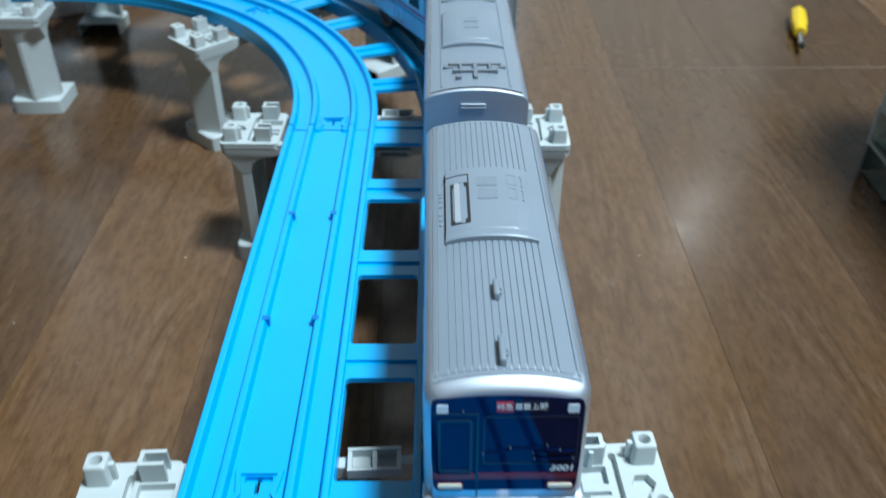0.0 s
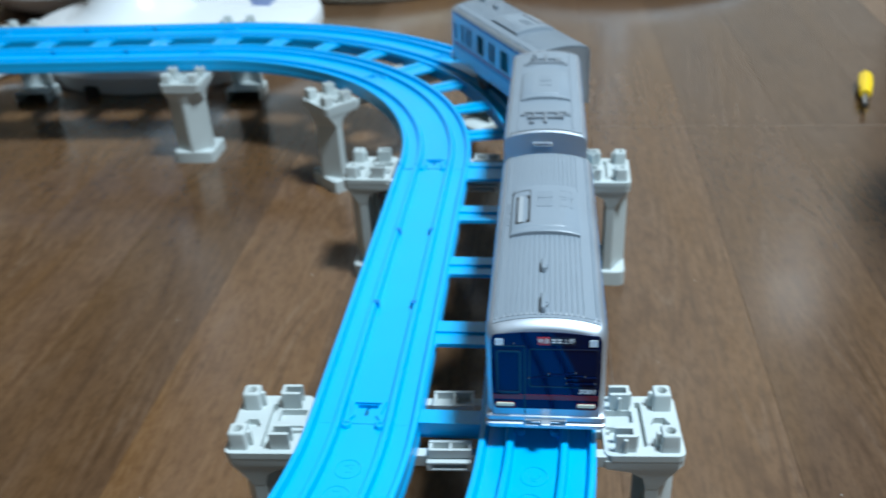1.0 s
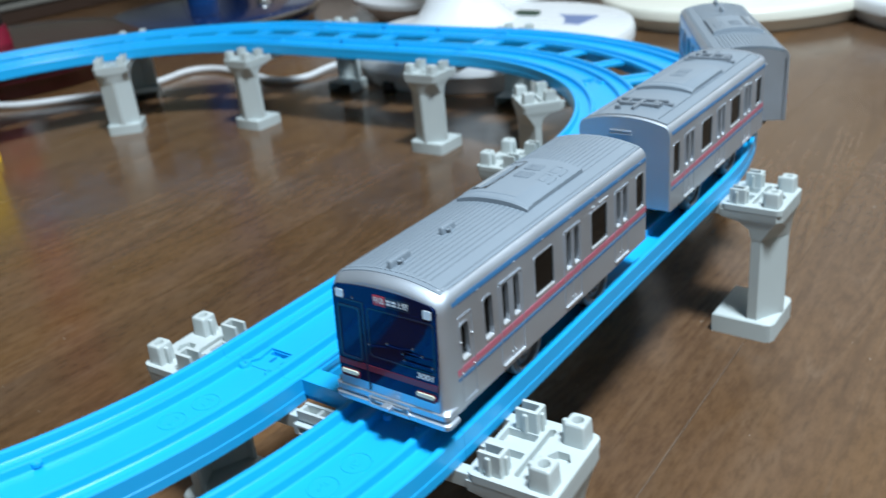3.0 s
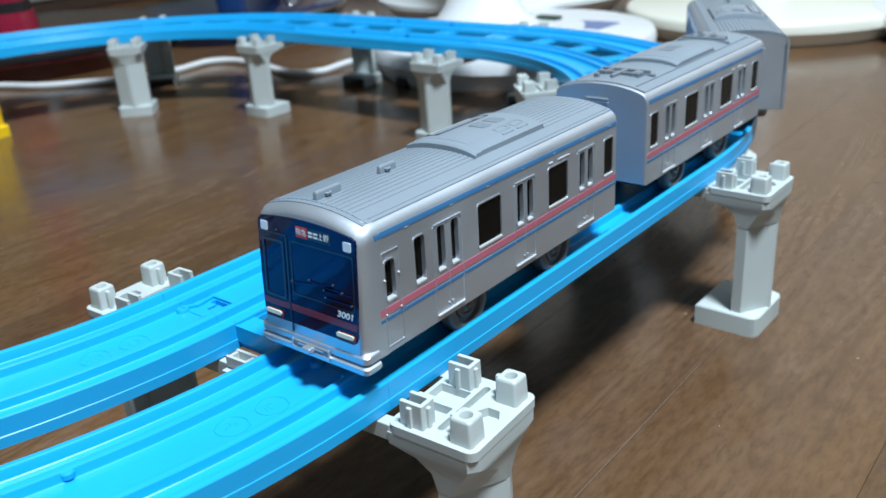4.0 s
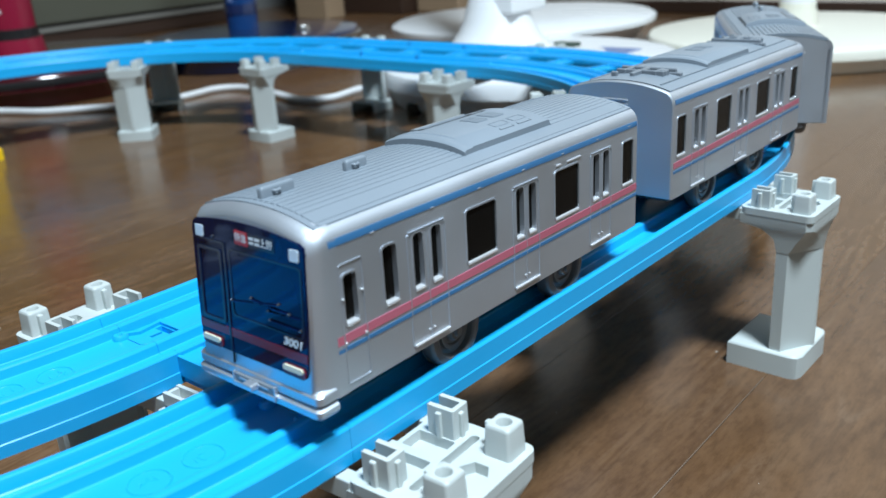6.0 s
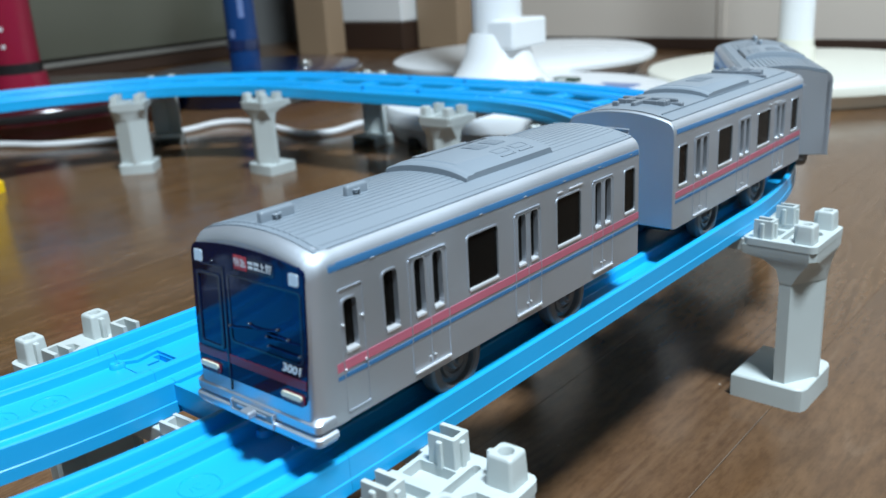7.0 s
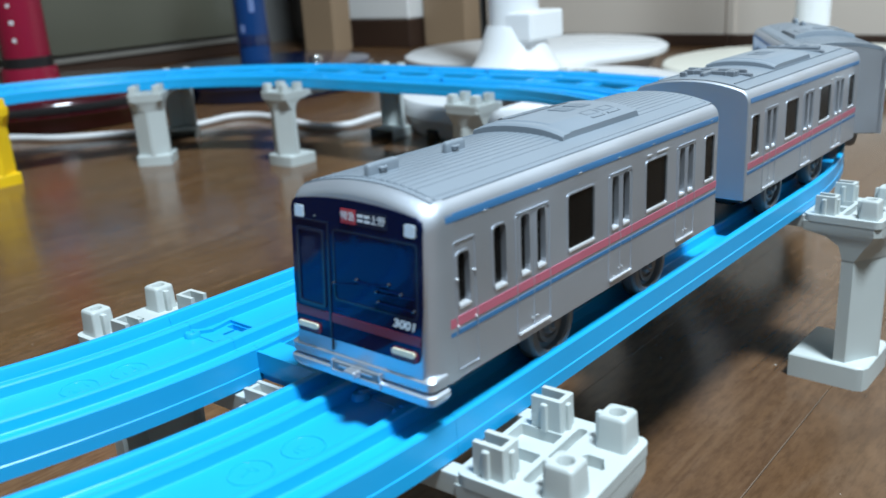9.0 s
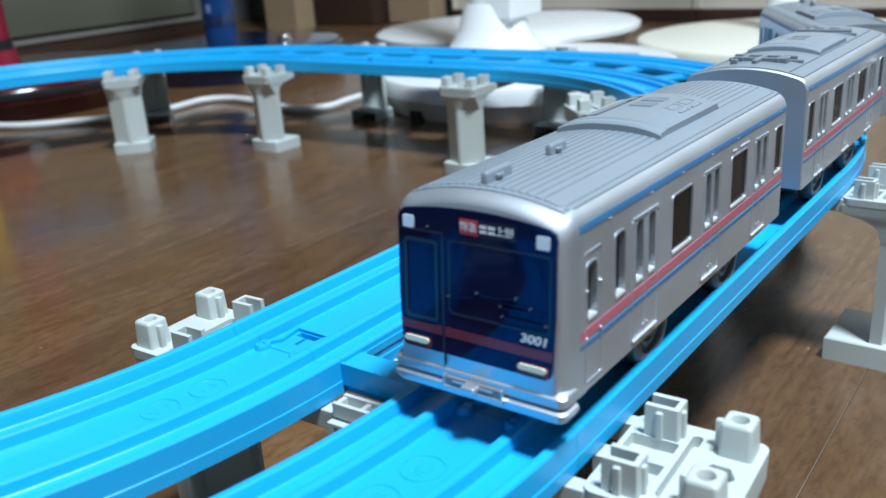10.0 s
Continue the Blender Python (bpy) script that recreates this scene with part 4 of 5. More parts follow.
    cb = boxes((-0.0068, -0.0064, lip - 0.0016, lip, 0.0876 - Z0, 0.0908 - Z0), (0.0064, 0.0068, lip - 0.0016, lip, 0.0876 - Z0, 0.0908 - Z0), (-0.0068, 0.0068, lip - 0.0017, lip, 0.0875 - Z0, 0.0887 - Z0),
               (-0.0046, 0.0046, lip - 0.0016, lip, 0.0896 - Z0, 0.0900 - Z0), bevel=0.0001)
    box(cb, -0.0016, 0.0016, lip - 0.0034, lip, 0.0889 - Z0, 0.0904 - Z0, 0.0004)
    part("coupler", cb, M_SILVER, root, "silver coupler relief", smooth=0)
    # rear wall, floor pan, bogies
    part("rear_wall", loft([[Vector((x * 0.985, y, z - Z0 - 0.0003)) for x, z in hull(0.0006)] for y in (LENGTH - 0.0012, LENGTH)]), M_SILVER, root, smooth=0)
    part("floor_pan", boxes((-0.0172, 0.0172, 0.0020, LENGTH - 0.002, 0.0892 - Z0, 0.0906 - Z0)), M_BLACK, root, smooth=0)
    for y in (0.0415, 0.0895):
        for x in (-0.0134, 0.0134):
            wheel(root, x, y)
        part("axle_box", boxes((-0.0066, 0.0066, y - 0.010, y + 0.010, 0.0040, 0.0118), bevel=0.0006), M_BLACK, root, smooth=0)
    part("guide_block", boxes((-0.0062, 0.0062, 0.008, 0.020, 0.0030, 0.0110), bevel=0.0006), M_BLACK, root, smooth=0)
    # roof fittings
    unit, on_unit = roof_box(root, 0.0535, 0.0890, -0.0134, 0.0121, ((-0.0038, 0.0702), (-0.0038, 0.0772)))

    def patch(a0, a1, b0, b1, r=0.0002):
        return dense(rect(a0, a1, b0, b1, r, 2), 0.0008)
    # black sheets on the solid unit, painted shade of the slot and groove
    slot = slab(patch(-0.0117, -0.0064, 0.0582, 0.0800), [], -0.0008, 0.00006, on_unit)
    merge(slot, slab(patch(-0.0136, -0.0062, 0.0842, 0.0847, 0.0001), [], -0.0008, 0.00008, on_unit))
    merge(slot, slab(patch(-0.0066, -0.0062, 0.0585, 0.0847, 0.0001), [], -0.0008, 0.00008, on_unit))
    part("slot_shade", slot, M_BLACK, unit, "switch slot, its shade laid on in black", smooth=0)
    part("slot_floor", slab(patch(-0.0090, -0.0077, 0.0585, 0.0797), [], -0.0008, 0.00012, on_unit), M_ROOF, unit, smooth=0)
    part("switch_lever", slab(patch(-0.0106, -0.0090, 0.0588, 0.0794, 0.0004), [], -0.0008, 0.0004, on_unit), M_LEVER, unit, "pale switch lever", smooth=0)
    for a, b, c, d in ((0.0050, 0.0078, 0.0705, 0.0764), (0.0050, 0.0078, 0.0782, 0.0838)):
        part("hatch", slab(patch(a, b, c, d), [patch(a + 0.00025, b - 0.00025, c + 0.0003, d - 0.0003)], -0.0008, 0.00010, on_unit), M_ROOF, unit, smooth=0)
    for c, d in ((0.0700, 0.0758), (0.0776, 0.0834)):
        bb = slab(patch(0.0094, 0.0097, c, d, 0.0001), [], -0.0008, 0.00022, on_unit)
        for y in (c, d - 0.0004):
            merge(bb, slab(patch(0.0090, 0.0097, y, y + 0.0004, 0.0001), [], -0.0008, 0.00022, on_unit))
        part("bracket_relief", bb, M_ROOF, unit, smooth=0)
    def on_roof(a, b, d):
        return Vector((a, b, roof_z(a) + 0.0003 - Z0 + d))
    mb = bmesh.new()
    for c, d in ((0.0645, 0.0665), (0.0672, 0.0690), (0.0715, 0.0728), (0.0745, 0.0762), (0.0768, 0.0780), (0.0786, 0.0798)):
        merge(mb, slab(rect(-0.0150, -0.0147, c, d), [], -0.0008, 0.0002, on_roof))
        merge(mb, slab(rect(-0.0150, -0.0140, c, c + 0.0004), [], -0.0008, 0.0002, on_roof))
    part("switch_marks", mb, M_ROOF, root, smooth=0)
    part("switch_dot", lathe([(0, 0.0004), (0.0004, 0.0003), (0.0006, 0.0), (0.0006, -0.0004)], 14), M_ROOF, root, at=pose(-0.0143, 0.0622, roof_z(0.0143) + 0.0003 - Z0))
    for ya, yb in ((0.0024, 0.0112), (0.0262, 0.0326)):
        w, h, ax = 0.0008, 0.0026, -0.0010
        rings = [[Vector((ax + a, b, CROWN - Z0 + z)) for a, b in rect(-w * f, w * f, ya + g, yb - g, 0.0004, 3)] for f, g, z in ((1, 0, -0.0004), (1, 0, h * 0.75), (0.85, 0.0002, h * 0.92), (0.5, 0.0005, h))]
        fin = part("antenna", loft(rings), M_ROOF, root, "small grey roof antenna", smooth=50)
        mid, arm = (ya + yb) / 2 - 0.0006, 0.0009
        ring = [Vector((ax + w * 0.7 + arm * math.sin(radians(180 * k / 8)), mid - arm * math.cos(radians(180 * k / 8)), CROWN - Z0 + 0.0014)) for k in range(9)]
        part("loop", tube(ring, 0.00032, 8), M_ROOF, fin, "small moulded loop", smooth=50)
    return root


def pantograph(root, y, flip):
    z = CROWN + 0.0010 - Z0
    bm = bmesh.new()
    f = -1 if flip else 1
    bar = [(-0.0100, 0.0100, 0.0056, 0.0068), (-0.0085, 0.0085, -0.0004, 0.0006), (-0.0008, 0.0008, -0.0060, 0.0060), (-0.0060, -0.0050, -0.0006, 0.0062), (0.0050, 0.0060, -0.0006, 0.0062),
           (0.0058, 0.0085, 0.0012, 0.0040), (-0.0075, -0.0052, -0.0062, -0.0050)]
    for a, b, c, d in bar:
        c, d = sorted((f * c, f * d))
        box(bm, a, b, y + c, y + d, z - 0.0026, z + 0.0006, 0.0003, 1)
    c, d = sorted((f * 0.0052, f * 0.0072))
    box(bm, -0.0118, 0.0118, y + c, y + d, z - 0.0030, z - 0.0006, 0.0003, 1)
    part("pantograph", bm, M_ROOFDARK, root, "folded grey pantograph relief", smooth=0)


def middle_car(m, label):
    root = thing("train_car", m, label, "toy train", "train cars")
    for sgn in (1, -1):
        car_side(root, MID_WINDOWS, sgn, 0.0012, MID_LENGTH - 0.0012, False, MID_SILL)
        c = [(sgn * x, z) for x, z in cant()]
        ring = c + [(sgn * (abs(x) - 0.0012), z - 0.0008) for x, z in c[::-1]]
        part("cant_rail", extrude(ring, 0.0012, MID_LENGTH - 0.0012), M_SILVER, root)
    part("roof", extrude(plain_profile(), 0.0022, MID_LENGTH - 0.0022), M_ROOF, root, "smooth grey roof", smooth=50)
    for ya, yb, nm in ((0.0, 0.0012, "front_wall"), (MID_LENGTH - 0.0012, MID_LENGTH, "rear_wall")):
        part(nm, loft([[Vector((x, y, z - Z0 + 0.0002)) for x, z in hull(g, MID_SILL)] for g, y in ((0.0004 if ya == 0 else 0, ya), (0, ya + 0.0004), (0, yb))]), M_SILVER, root, "plain silver end wall", smooth=30)
    # two low bars near the top of the wall, in the same silver
    part("end_bars", boxes((-0.0058, 0.0034, -0.0006, 0.0004, 0.1198 - Z0, 0.1203 - Z0), (-0.0058, 0.0034, -0.0006, 0.0004, 0.1211 - Z0, 0.1216 - Z0), bevel=0.0002), M_SILVER, root, "two raised silver bars", smooth=0)
    part("floor_pan", boxes((-0.0172, 0.0172, 0.0020, MID_LENGTH - 0.002, 0.0892 - Z0, 0.0906 - Z0)), M_BLACK, root, smooth=0)
    for y in (0.0350, 0.0805):
        for x in (-0.0134, 0.0134):
            wheel(root, x, y)
        part("axle_box", boxes((-0.0066, 0.0066, y - 0.010, y + 0.010, 0.0040, 0.0118), bevel=0.0006), M_BLACK, root, smooth=0)
    part("draw_hook", boxes((-0.003, 0.003, -0.026, 0.004, 0.0078, 0.0098), bevel=0.0005), M_BLACK, root, smooth=0)
    roof_box(root, 0.0410, 0.0770, -0.0122, 0.0122, ((-0.0030, 0.0540), (-0.0030, 0.0608)))
    pantograph(root, 0.0145, False)
    pantograph(root, 0.1000, True)
    lb = bmesh.new()
    for s in (-1, 1):
        box(lb, s * 0.0126 - 0.0002, s * 0.0126 + 0.0002, 0.004, MID_LENGTH - 0.004, roof_z(0.0126) - Z0, roof_z(0.0126) + 0.0007 - Z0)
    part("roof_seam", lb, M_ROOF, root, smooth=0)
    return root


def on_track(front, rear):
    """Pose of a car from the plan places of its front and rear ends."""
    d = Vector(rear) - Vector(front)
    return pose(0, 0, -0.0041, -0.58, 0, 0) @ pose(front[0], front[1], Z0, 0, 0, math.degrees(math.atan2(-d.x, d.y)))


lead_car(on_track((0.0011, -0.0133), (0.0007, 0.1092)), "silver toy train lead car with navy front, red and blue stripes", "3001")
middle_car(on_track((-0.0003, 0.1350), (-0.0006, 0.2520)), "silver toy train middle car with folded pantographs and grey roof")
lead_car(on_track((-0.0488, 0.3685), (0.0078, 0.2598)), "silver toy train tail car turning into the curve", "")

# ---------------------------------------------------------------- fans and clutter at the back
def fan(x, y, r, h, mats, label, pole_r, pole_h, turn=0.0, cone=True, hub=(0.0, 0.0), flare=1.2, band=None):
    band = band or mats[1]
    body, top, pole_mat = mats
    root = thing("electric_fan", pose(x, y, 0, 0, 0, turn) @ Matrix.Scale(0.92, 4), label, "electric fan", "fans along the wall")
    part("base", lathe([(0, 0.008), (r * 0.86, 0.008), (r * 0.93, 0.0), (r * 0.95, 0.004), (r * 0.97, h * 0.45), (r, h * 0.55), (r, h * 0.85), (r * 0.985, h), (r * 0.96, h * 1.03),
                        (r * 0.6, h * 1.10), (r * 0.3, h * 1.14), (0, h * 1.15)], 72), body, root, smooth=50)
    if cone:
        part("pole_foot", lathe([(r * 0.50, h * 1.06), (r * 0.40, h * 1.16), (r * 0.33, h * 1.40), (r * 0.275, h * 1.75), (r * 0.240, h * 2.1), (r * 0.215, h * 2.5), (r * 0.19, h * 2.8), (0, h * 2.8)], 48), top, root, smooth=60, at=pose(*hub, 0))
    else:
        part("pole_foot", lathe([(pole_r * flare, h * 1.10), (pole_r * (0.2 + 0.8 * flare), h * 1.5), (pole_r * min(1.15, flare), h * 1.75), (0, h * 1.75)], 40), top, root, smooth=40, at=pose(*hub, 0))
        part("collar", lathe([(0, h * 1.72), (pole_r * 1.06, h * 1.72), (pole_r * 1.06, h * 2.1), (0, h * 2.1)], 32), band, root, smooth=40, at=pose(*hub, 0))
    part("pole", lathe([(0, h), (pole_r, h), (pole_r, pole_h), (0, pole_h)], 32), pole_mat, root, smooth=40, at=pose(*hub, 0))
    return root


white_fan = fan(-0.391, 0.650, 0.167, 0.036, (M_FANWHITE, M_FANWHITE, M_FANWHITE), "white plastic electric fan with round base, behind the rails", 0.029, 0.75, hub=(-0.052, 0.016))
part("height_collar", boxes((-0.048, -0.010, -0.012, 0.056, 0.084, 0.116), bevel=0.003), M_FANWHITE, white_fan, smooth=0)
part("switch_pad", boxes((0.000, 0.030, 0.052, 0.066, 0.0400, 0.0450), bevel=0.001), M_GREEN, white_fan, "dark green switch pad", smooth=0)
part("socket", boxes((0.1535, 0.1620, -0.030, -0.012, 0.0190, 0.0300), bevel=0.0008), M_BLACK, white_fan, "black cable socket", smooth=0)
part("base_label", boxes((0.045, 0.105, 0.020, 0.070, 0.0385, 0.0400), bevel=0.0004), M_LABEL, white_fan, "blue and red paper label", smooth=0)
part("foot_pad", boxes((-0.045, -0.030, -0.160, -0.145, 0.0, 0.010), bevel=0.002), M_BLACK, white_fan, smooth=0)
disc = thing("round_appliance", pose(-0.575, 0.905, 0) @ Matrix.Scale(0.92, 4), "round white plastic appliance with shade-grey underside", "appliance")
part("body", lathe([(0, 0.006), (0.150, 0.006), (0.165, 0.010), (0.185, 0.030), (0.195, 0.036), (0.195, 0.042), (0.188, 0.046), (0.10, 0.050), (0, 0.051)], 64), M_FANWHITE, disc, smooth=50)
# the grey of this part holds the shade under the disc
part("skid", lathe([(0, 0.0), (0.140, 0.0), (0.150, 0.008), (0, 0.008)], 48), M_FANSHADE, disc, "shade-grey underside")
fan(-0.223, 0.960, 0.185, 0.030, (M_FANCREAM, M_FANCREAM, M_FANWHITE), "cream plastic electric fan with round base", 0.021, 0.75, cone=False)
fan(0.086, 1.000, 0.215, 0.032, (M_FANWHITE, M_FANWHITE, M_FANWHITE), "large white plastic electric fan with round base", 0.026, 0.75, cone=False)
bf = fan(-0.900, 0.698, 0.165, 0.040, (M_FANBLUE, M_FANBLUE, M_BLUEPOLE), "dark blue retro electric fan with glossy base", 0.024, 0.62, cone=False, hub=(-0.022, 0.0), flare=0.92, band=M_FANBLUE)
part("chrome_rim", lathe([(0.163, 0.026), (0.168, 0.028), (0.168, 0.033), (0.163, 0.036)], 72), M_STEEL, bf, "thin metal rim")
part("push_button", lathe([(0, 0.052), (0.009, 0.052), (0.011, 0.048), (0.011, 0.040)], 24), M_STEEL, bf, "metal push button", at=pose(0.095, 0.02, 0))
rf = fan(-1.008, 0.430, 0.200, 0.040, (M_FANRED, M_REDPOLE, M_REDPOLE), "dark red retro electric fan with glossy base", 0.031, 0.62, cone=False, flare=1.25, band=M_BLACK, hub=(0.000, -0.024))
part("chrome_rim", lathe([(0.198, 0.026), (0.2025, 0.028), (0.2025, 0.033), (0.198, 0.036)], 72), M_BLACK, rf, "thin dark rim")
for k, (za, w) in enumerate(((0.105, 0.005), (0.128, 0.006), (0.150, 0.004), (0.173, 0.006), (0.197, 0.005))):
    part("pole_print", slab(dense([(-0.9, za), (-0.9 + w / 0.031, za), (-0.9 + w / 0.031, za + 0.005), (-0.9, za + 0.005)], 0.1), [], 0.0308, 0.0312,
                            lambda a, b, d: Vector((d * math.cos(a), -0.024 + d * math.sin(a), b))), M_WHITEINK, rf, "worn white print", smooth=0)
for za, zb, a in ((0.088, 0.100, -1.5), (0.118, 0.150, -0.75)):
    part("pole_label", slab(dense([(a, za), (a + 0.35, za), (a + 0.35, zb), (a, zb)], 0.1), [], 0.0238, 0.0242, lambda a, b, d: Vector((-0.022 + d * math.cos(a), d * math.sin(a), b))), M_LABEL, bf, "pale blue label", smooth=0)

cable = new("power_cable", finish(tube([(-1.25, 0.02, 0.004), (-1.10, 0.14, 0.004), (-0.99, 0.225, 0.004), (-0.868, 0.302, 0.004), (-0.808, 0.327, 0.004), (-0.765, 0.365, 0.004), (-0.735, 0.395, 0.004), (-0.722, 0.450, 0.004), (-0.726, 0.497, 0.004),
                                        (-0.698, 0.516, 0.004), (-0.640, 0.508, 0.004), (-0.575, 0.494, 0.004), (-0.549, 0.514, 0.004), (-0.546, 0.550, 0.006), (-0.520, 0.575, 0.012)], 0.0036), "power_cable", M_CABLE))
tagged(cable, "white power cable lying loose on the floor", "cable")

# glass-fronted cabinet along the west wall
cab = thing("glass_cabinet", pose(x0, 0.2, 0), "low dark glass-fronted cabinet standing against the wall", "cabinet")
part("plinth", boxes((0.0, 0.155, -1.6, 0.87, 0.0, 0.026), bevel=0.003), M_DARKWOOD, cab, smooth=0)
part("ledge", boxes((0.0, 0.160, -1.6, 0.88, 0.026, 0.034), bevel=0.002), M_CABTRIM, cab, "grey sliding rail", smooth=0)
part("body", boxes((0.0, 0.13, -1.6, 0.87, 0.034, 0.95), bevel=0.003), M_DARKWOOD, cab, smooth=0)
for k in range(3):
    ya = -1.58 + k * 0.82
    part("glass_door", boxes((0.13, 0.138, ya, ya + 0.80, 0.040, 0.93), bevel=0.001), M_CABGLASS, cab, "dark reflecting glass door", smooth=0)
part("cabinet_top", boxes((0.0, 0.17, -1.62, 0.89, 0.95, 0.975), bevel=0.003), M_DARKWOOD, cab, smooth=0)


def upright(x, y, w, d, h, mat, name, label, category):
    ob = new(name, finish(boxes((-w / 2, w / 2, -d / 2, d / 2, 0, h), bevel=0.003), name, mat, 0))
    ob.matrix_basis = pose(x, y, 0)
    return tagged(ob, label, category)


upright(-1.218, 1.122, 0.088, 0.05, 1.1, M_POST, "wooden_post", "tan wooden post standing beside the cabinet", "post")
upright(-1.019, 1.275, 0.106, 0.05, 1.3, M_POST, "wooden_post", "tan wooden post by the wall panels", "post")
crate = thing("storage_box", pose(-1.202, 1.262, 0) @ Matrix.Scale(0.92, 4), "white box on a dark brown board base", "box")
part("lower_half", boxes((-0.135, 0.135, -0.055, 0.055, 0.0, 0.060), bevel=0.003), M_DARKWOOD, crate, "dark brown lower half", smooth=0)
part("upper_half", boxes((-0.133, 0.133, -0.052, 0.052, 0.060, 0.30), bevel=0.004), M_WHITEBOX, crate, "white upper half", smooth=0)
for k, (xa, xb) in enumerate(((-0.957, -0.463), (-0.462, 0.028), (0.029, 0.58))):
    pn = thing("sliding_panel", pose((xa + xb) / 2, 1.322, 0), "pale beige sliding door panel with dark bottom rail", "sliding door", "sliding panels")
    w = (xb - xa) / 2
    part("bottom_rail", boxes((-w, w, -0.014, 0.018, 0.0, 0.020), bevel=0.002), M_DARKWOOD, pn, "dark wooden rail", smooth=0)
    part("sheet", boxes((-w + 0.006, w - 0.006, -0.008, 0.012, 0.020, 1.75)), M_PANEL, pn, smooth=0)
    for s in (-1, 1):
        a, b = sorted((s * w, s * (w - 0.006)))
        part("stile", boxes((a, b, -0.013, 0.016, 0.020, 1.75), bevel=0.001), M_PANEL, pn, "pale stile", smooth=0)

# small wall lamp whose shine lies on the floor
wl = thing("wall_lamp", pose(0.492, 1.340, 0.727), "small white wall lamp switched on", "lamp")
part("mount", lathe([(0, 0.0), (0.020, 0.0), (0.020, 0.015), (0.012, 0.020), (0, 0.020)], 24), M_FANWHITE, wl, at=pose(0, 0, 0, 90, 0, 0))
part("bulb", lathe([(0, -0.026), (0.012, -0.023), (0.022, -0.012), (0.026, 0), (0.022, 0.012), (0.012, 0.023), (0, 0.026)], 24), M_GLOW, wl, "glowing bulb", at=pose(0, -0.042, 0))

# ---------------------------------------------------------------- loose things on the floor
driver = thing("screwdriver", pose(0.250, 0.447, 0.0066, 0, 0, -16), "small yellow-handled screwdriver lying on the floor", "screwdriver")
spin = pose(0, 0, 0, -90, 0, 0)
part("blade", lathe([(0, 0.0), (0.0012, 0.0), (0.0020, 0.006), (0.0020, 0.030), (0, 0.030)], 14), M_STEEL, driver, "steel blade", at=spin)
# black end piece, the shadow at the tip put into its colour
part("blade_tip", lathe([(0, -0.0005), (0.0014, 0.0), (0.0022, 0.002), (0.0022, 0.004), (0.0020, 0.005)], 14), M_BLACK, driver, "blade tip, shade painted black", at=spin)
hb = lathe([(0, 0.028), (0.0040, 0.028), (0.0052, 0.031), (0.0045, 0.036), (0.0062, 0.042), (0.0064, 0.062), (0.0059, 0.070), (0.0040, 0.0735), (0, 0.074)], 24)
for v in hb.verts:
    if math.hypot(v.co.x, v.co.y) > 0.0057:
        a = math.atan2(v.co.y, v.co.x)
        f = 1 - 0.05 * (1 + math.cos(6 * a))
        v.co.x *= f
        v.co.y *= f
part("handle", hb, M_YELLOW, driver, "yellow fluted handle", at=spin, smooth=60)

def tray_ring(g, z):
    """Outline with one cut corner, drawn in by g."""
    return [Vector(p) for p in ((g, -0.24 + g, z), (0.30 - g, -0.24 + g, z), (0.30 - g, 0.041 - g, z), (0.023 + g * 0.6, 0.041 - g, z), (g, -g * 0.2, z))]


def plastic_box(m, high, label):
    """Clear box with a cut corner, a rounded rim and a wall inside."""
    root = thing("plastic_box", m, label, "plastic box", "stacked boxes")
    part("shell", loft([tray_ring(0.001, 0.0), tray_ring(0.0, 0.002), tray_ring(0.0, high - 0.002), tray_ring(0.0012, high - 0.001), tray_ring(0.0030, high - 0.002), tray_ring(0.0030, 0.0020)]), M_TUB, root, smooth=30)
    part("rim", loft([tray_ring(-0.0006, high - 0.002), tray_ring(-0.0010, high - 0.001), tray_ring(-0.0004, high), tray_ring(0.0024, high), tray_ring(0.0030, high - 0.0008), tray_ring(0.0024, high - 0.0018),
                      tray_ring(-0.0006, high - 0.002)], caps=False), M_TUBRIM, root, "frosted rim", smooth=50)
    return root


low_box = plastic_box(pose(0.228, 0.281, 0), 0.0212, "low green-tinted clear plastic box on the floor")
part("corner_panel", boxes((-0.0012, 0.0250, -0.0012, 0.0006, 0.002, 0.0190), bevel=0.0004), M_TUBRIM, low_box, "frosted corner", smooth=0, at=pose(0, 0, 0, 0, 0, 60))
plastic_box(pose(0.229, 0.280, 0.0214), 0.0205, "green-tinted clear plastic box stacked on another")
plastic_box(pose(0.252, 0.262, 0.0421), 0.160, "tall clear plastic box stacked on two low boxes")

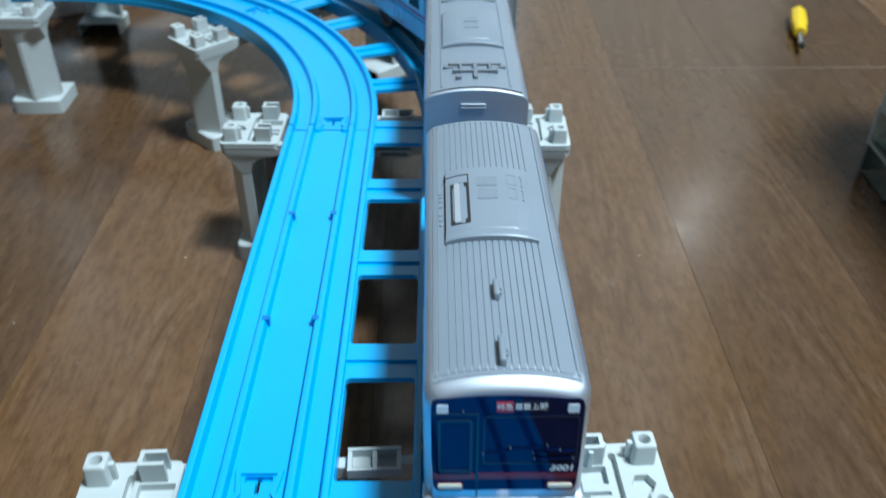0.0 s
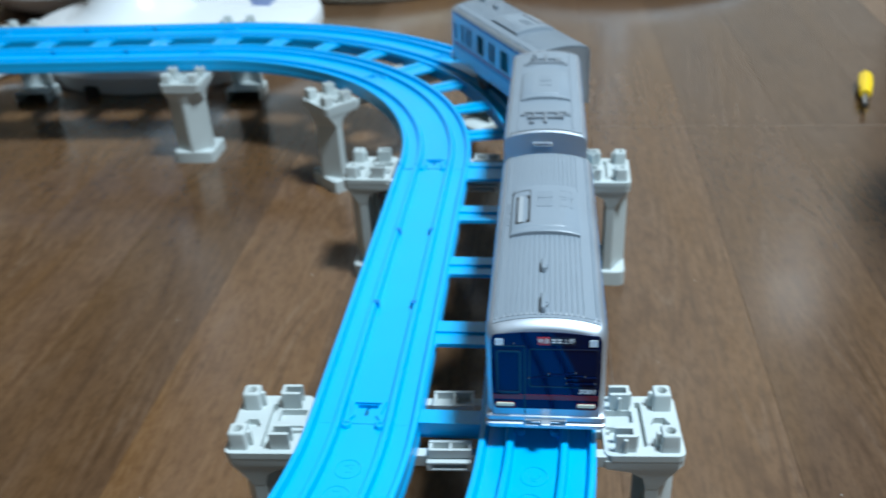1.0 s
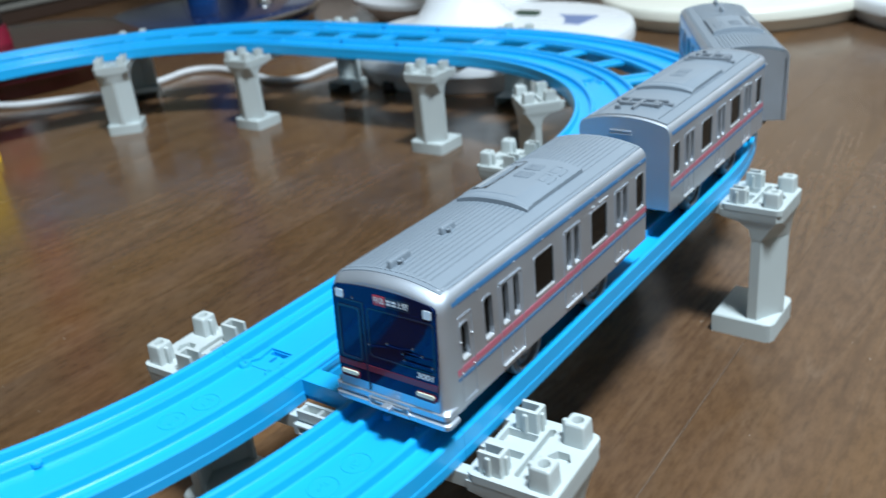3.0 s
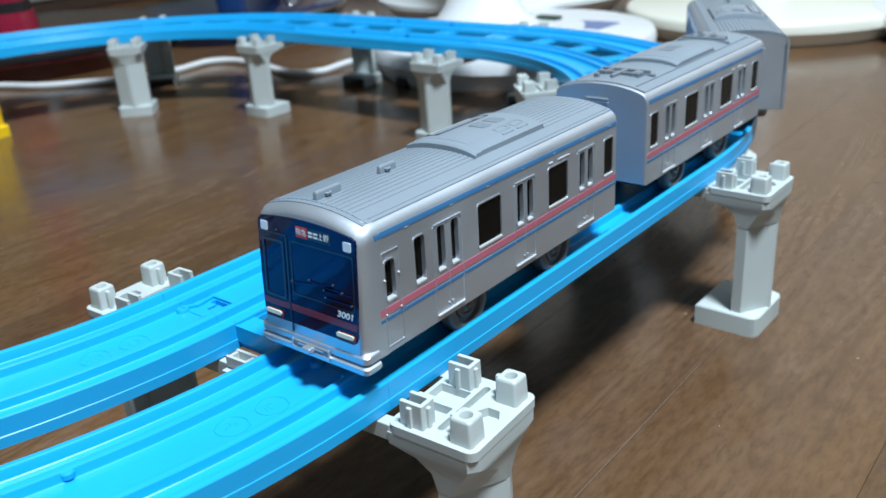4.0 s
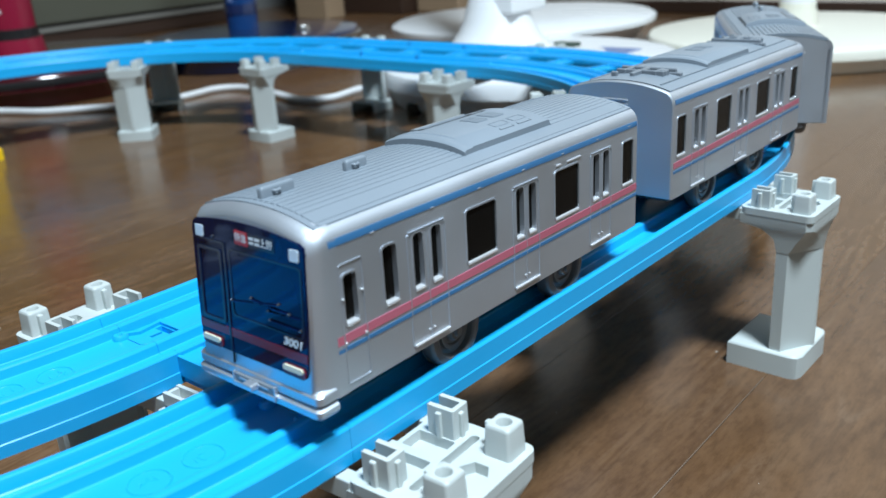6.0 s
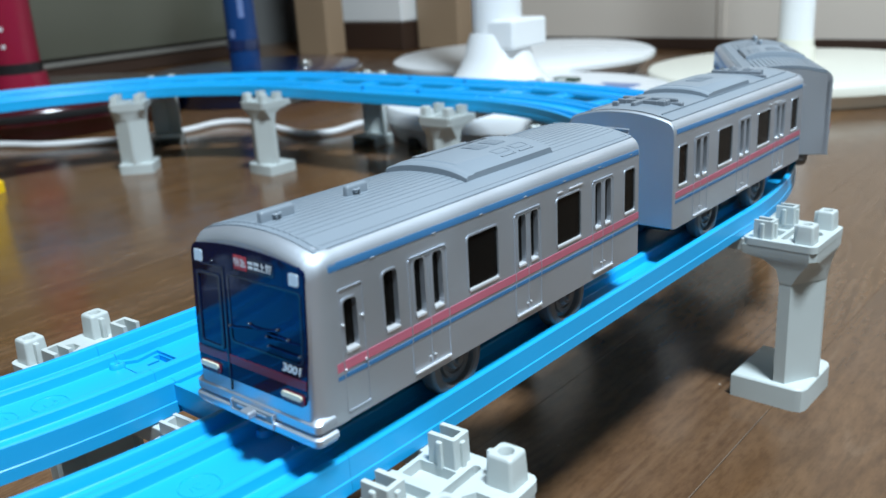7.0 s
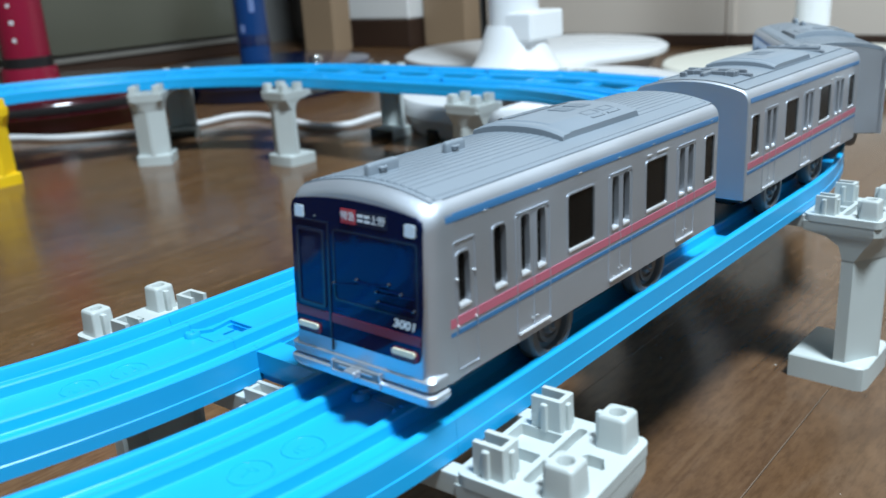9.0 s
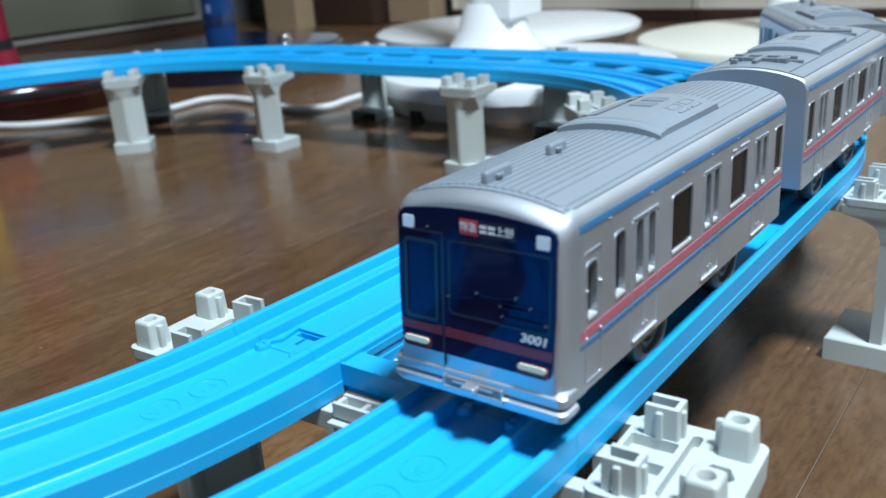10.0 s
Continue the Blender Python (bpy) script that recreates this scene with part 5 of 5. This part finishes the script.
# ---------------------------------------------------------------- floor of boards
floor_root = new("floor", finish(boxes((x0 - 0.12, x1 + 0.12, y0 - 0.12, y1 + 0.12, -0.03, -0.0045)), "floor", M_DARKWOOD, 0))
tagged(floor_root, "glossy dark brown wooden board floor", "floor", kind="structure")
BOARD, SHEET, GAP = 0.07575, 1.818, 0.00006
board_meshes = {}
# some tones also take in shade and glare on the floor beside the track
TONES = {-9: 1.15, -8: 1.02, -7: 1.10, -6: 0.96, -5: 0.80, -4: 1.17, -3: 0.96, -2: 0.93, -1: 0.93, 0: 0.75, 1: 0.67, 2: 0.70}     # boards seen near the track
rng = random.Random(5)


def board_mesh(length):
    key = round(length, 3)
    if key not in board_meshes:
        bm = bmesh.new()
        w, e, c = BOARD / 2, length / 2, 0.00008
        lo = [(-w, -e), (w, -e), (w, e), (-w, e)]
        rings = [[Vector((a, b, -0.0045)) for a, b in lo], [Vector((a * (1 - GAP / w), b - math.copysign(GAP, b), -c)) for a, b in lo],
                 [Vector((a * (1 - (GAP + c) / w), b - math.copysign(GAP + c, b), 0)) for a, b in lo]]
        made = [[bm.verts.new(p) for p in r] for r in rings]
        for a, b in zip(made, made[1:]):
            for i in range(4):
                bm.faces.new((a[i], a[(i + 1) % 4], b[(i + 1) % 4], b[i]))
        bm.faces.new(made[-1])
        board_meshes[key] = finish(bm, "board", M_FLOOR, 0)
    return board_meshes[key]


col = math.floor((x0 - 0.110) / BOARD)
while 0.110 + col * BOARD < x1:
    xa = 0.110 + col * BOARD
    group = math.floor(col / 4)
    end = 0.4255 + (0.909 if group % 2 else 0.0) - 3 * SHEET
    while end < y1:
        a, b = max(end, y0), min(end + SHEET, y1 + 0.05)
        cut = end + SHEET * rng.uniform(0.25, 0.75)
        parts = [(a, cut), (cut, b)] if col < -4 and a + 0.1 < cut < b - 0.1 else [(a, b)]
        for a, b in parts:
            if b - a < 0.02:
                continue
            ob = new("board", board_mesh(b - a))
            tone = TONES.get(col, rng.uniform(1.02, 1.32)) * rng.uniform(0.96, 1.04) / 2
            ob.color = (tone, tone, tone, 1)
            ob.parent = floor_root
            ob.matrix_basis = pose(xa + BOARD / 2, (a + b) / 2, 0)
        end += SHEET
    col += 1
# pale strips along two of the joints
part("joint_strip", boxes((0.0339, 0.0342, 0.05, 0.19, 0.00004, 0.00010)), M_JOINTSTRIP, floor_root, "pale strip along a board joint", smooth=0)
part("joint_strip", boxes((0.0345, 0.412, 0.4251, 0.4259, 0.00004, 0.00012)), M_JOINTSTRIP, floor_root, "pale strip along a board joint", smooth=0)
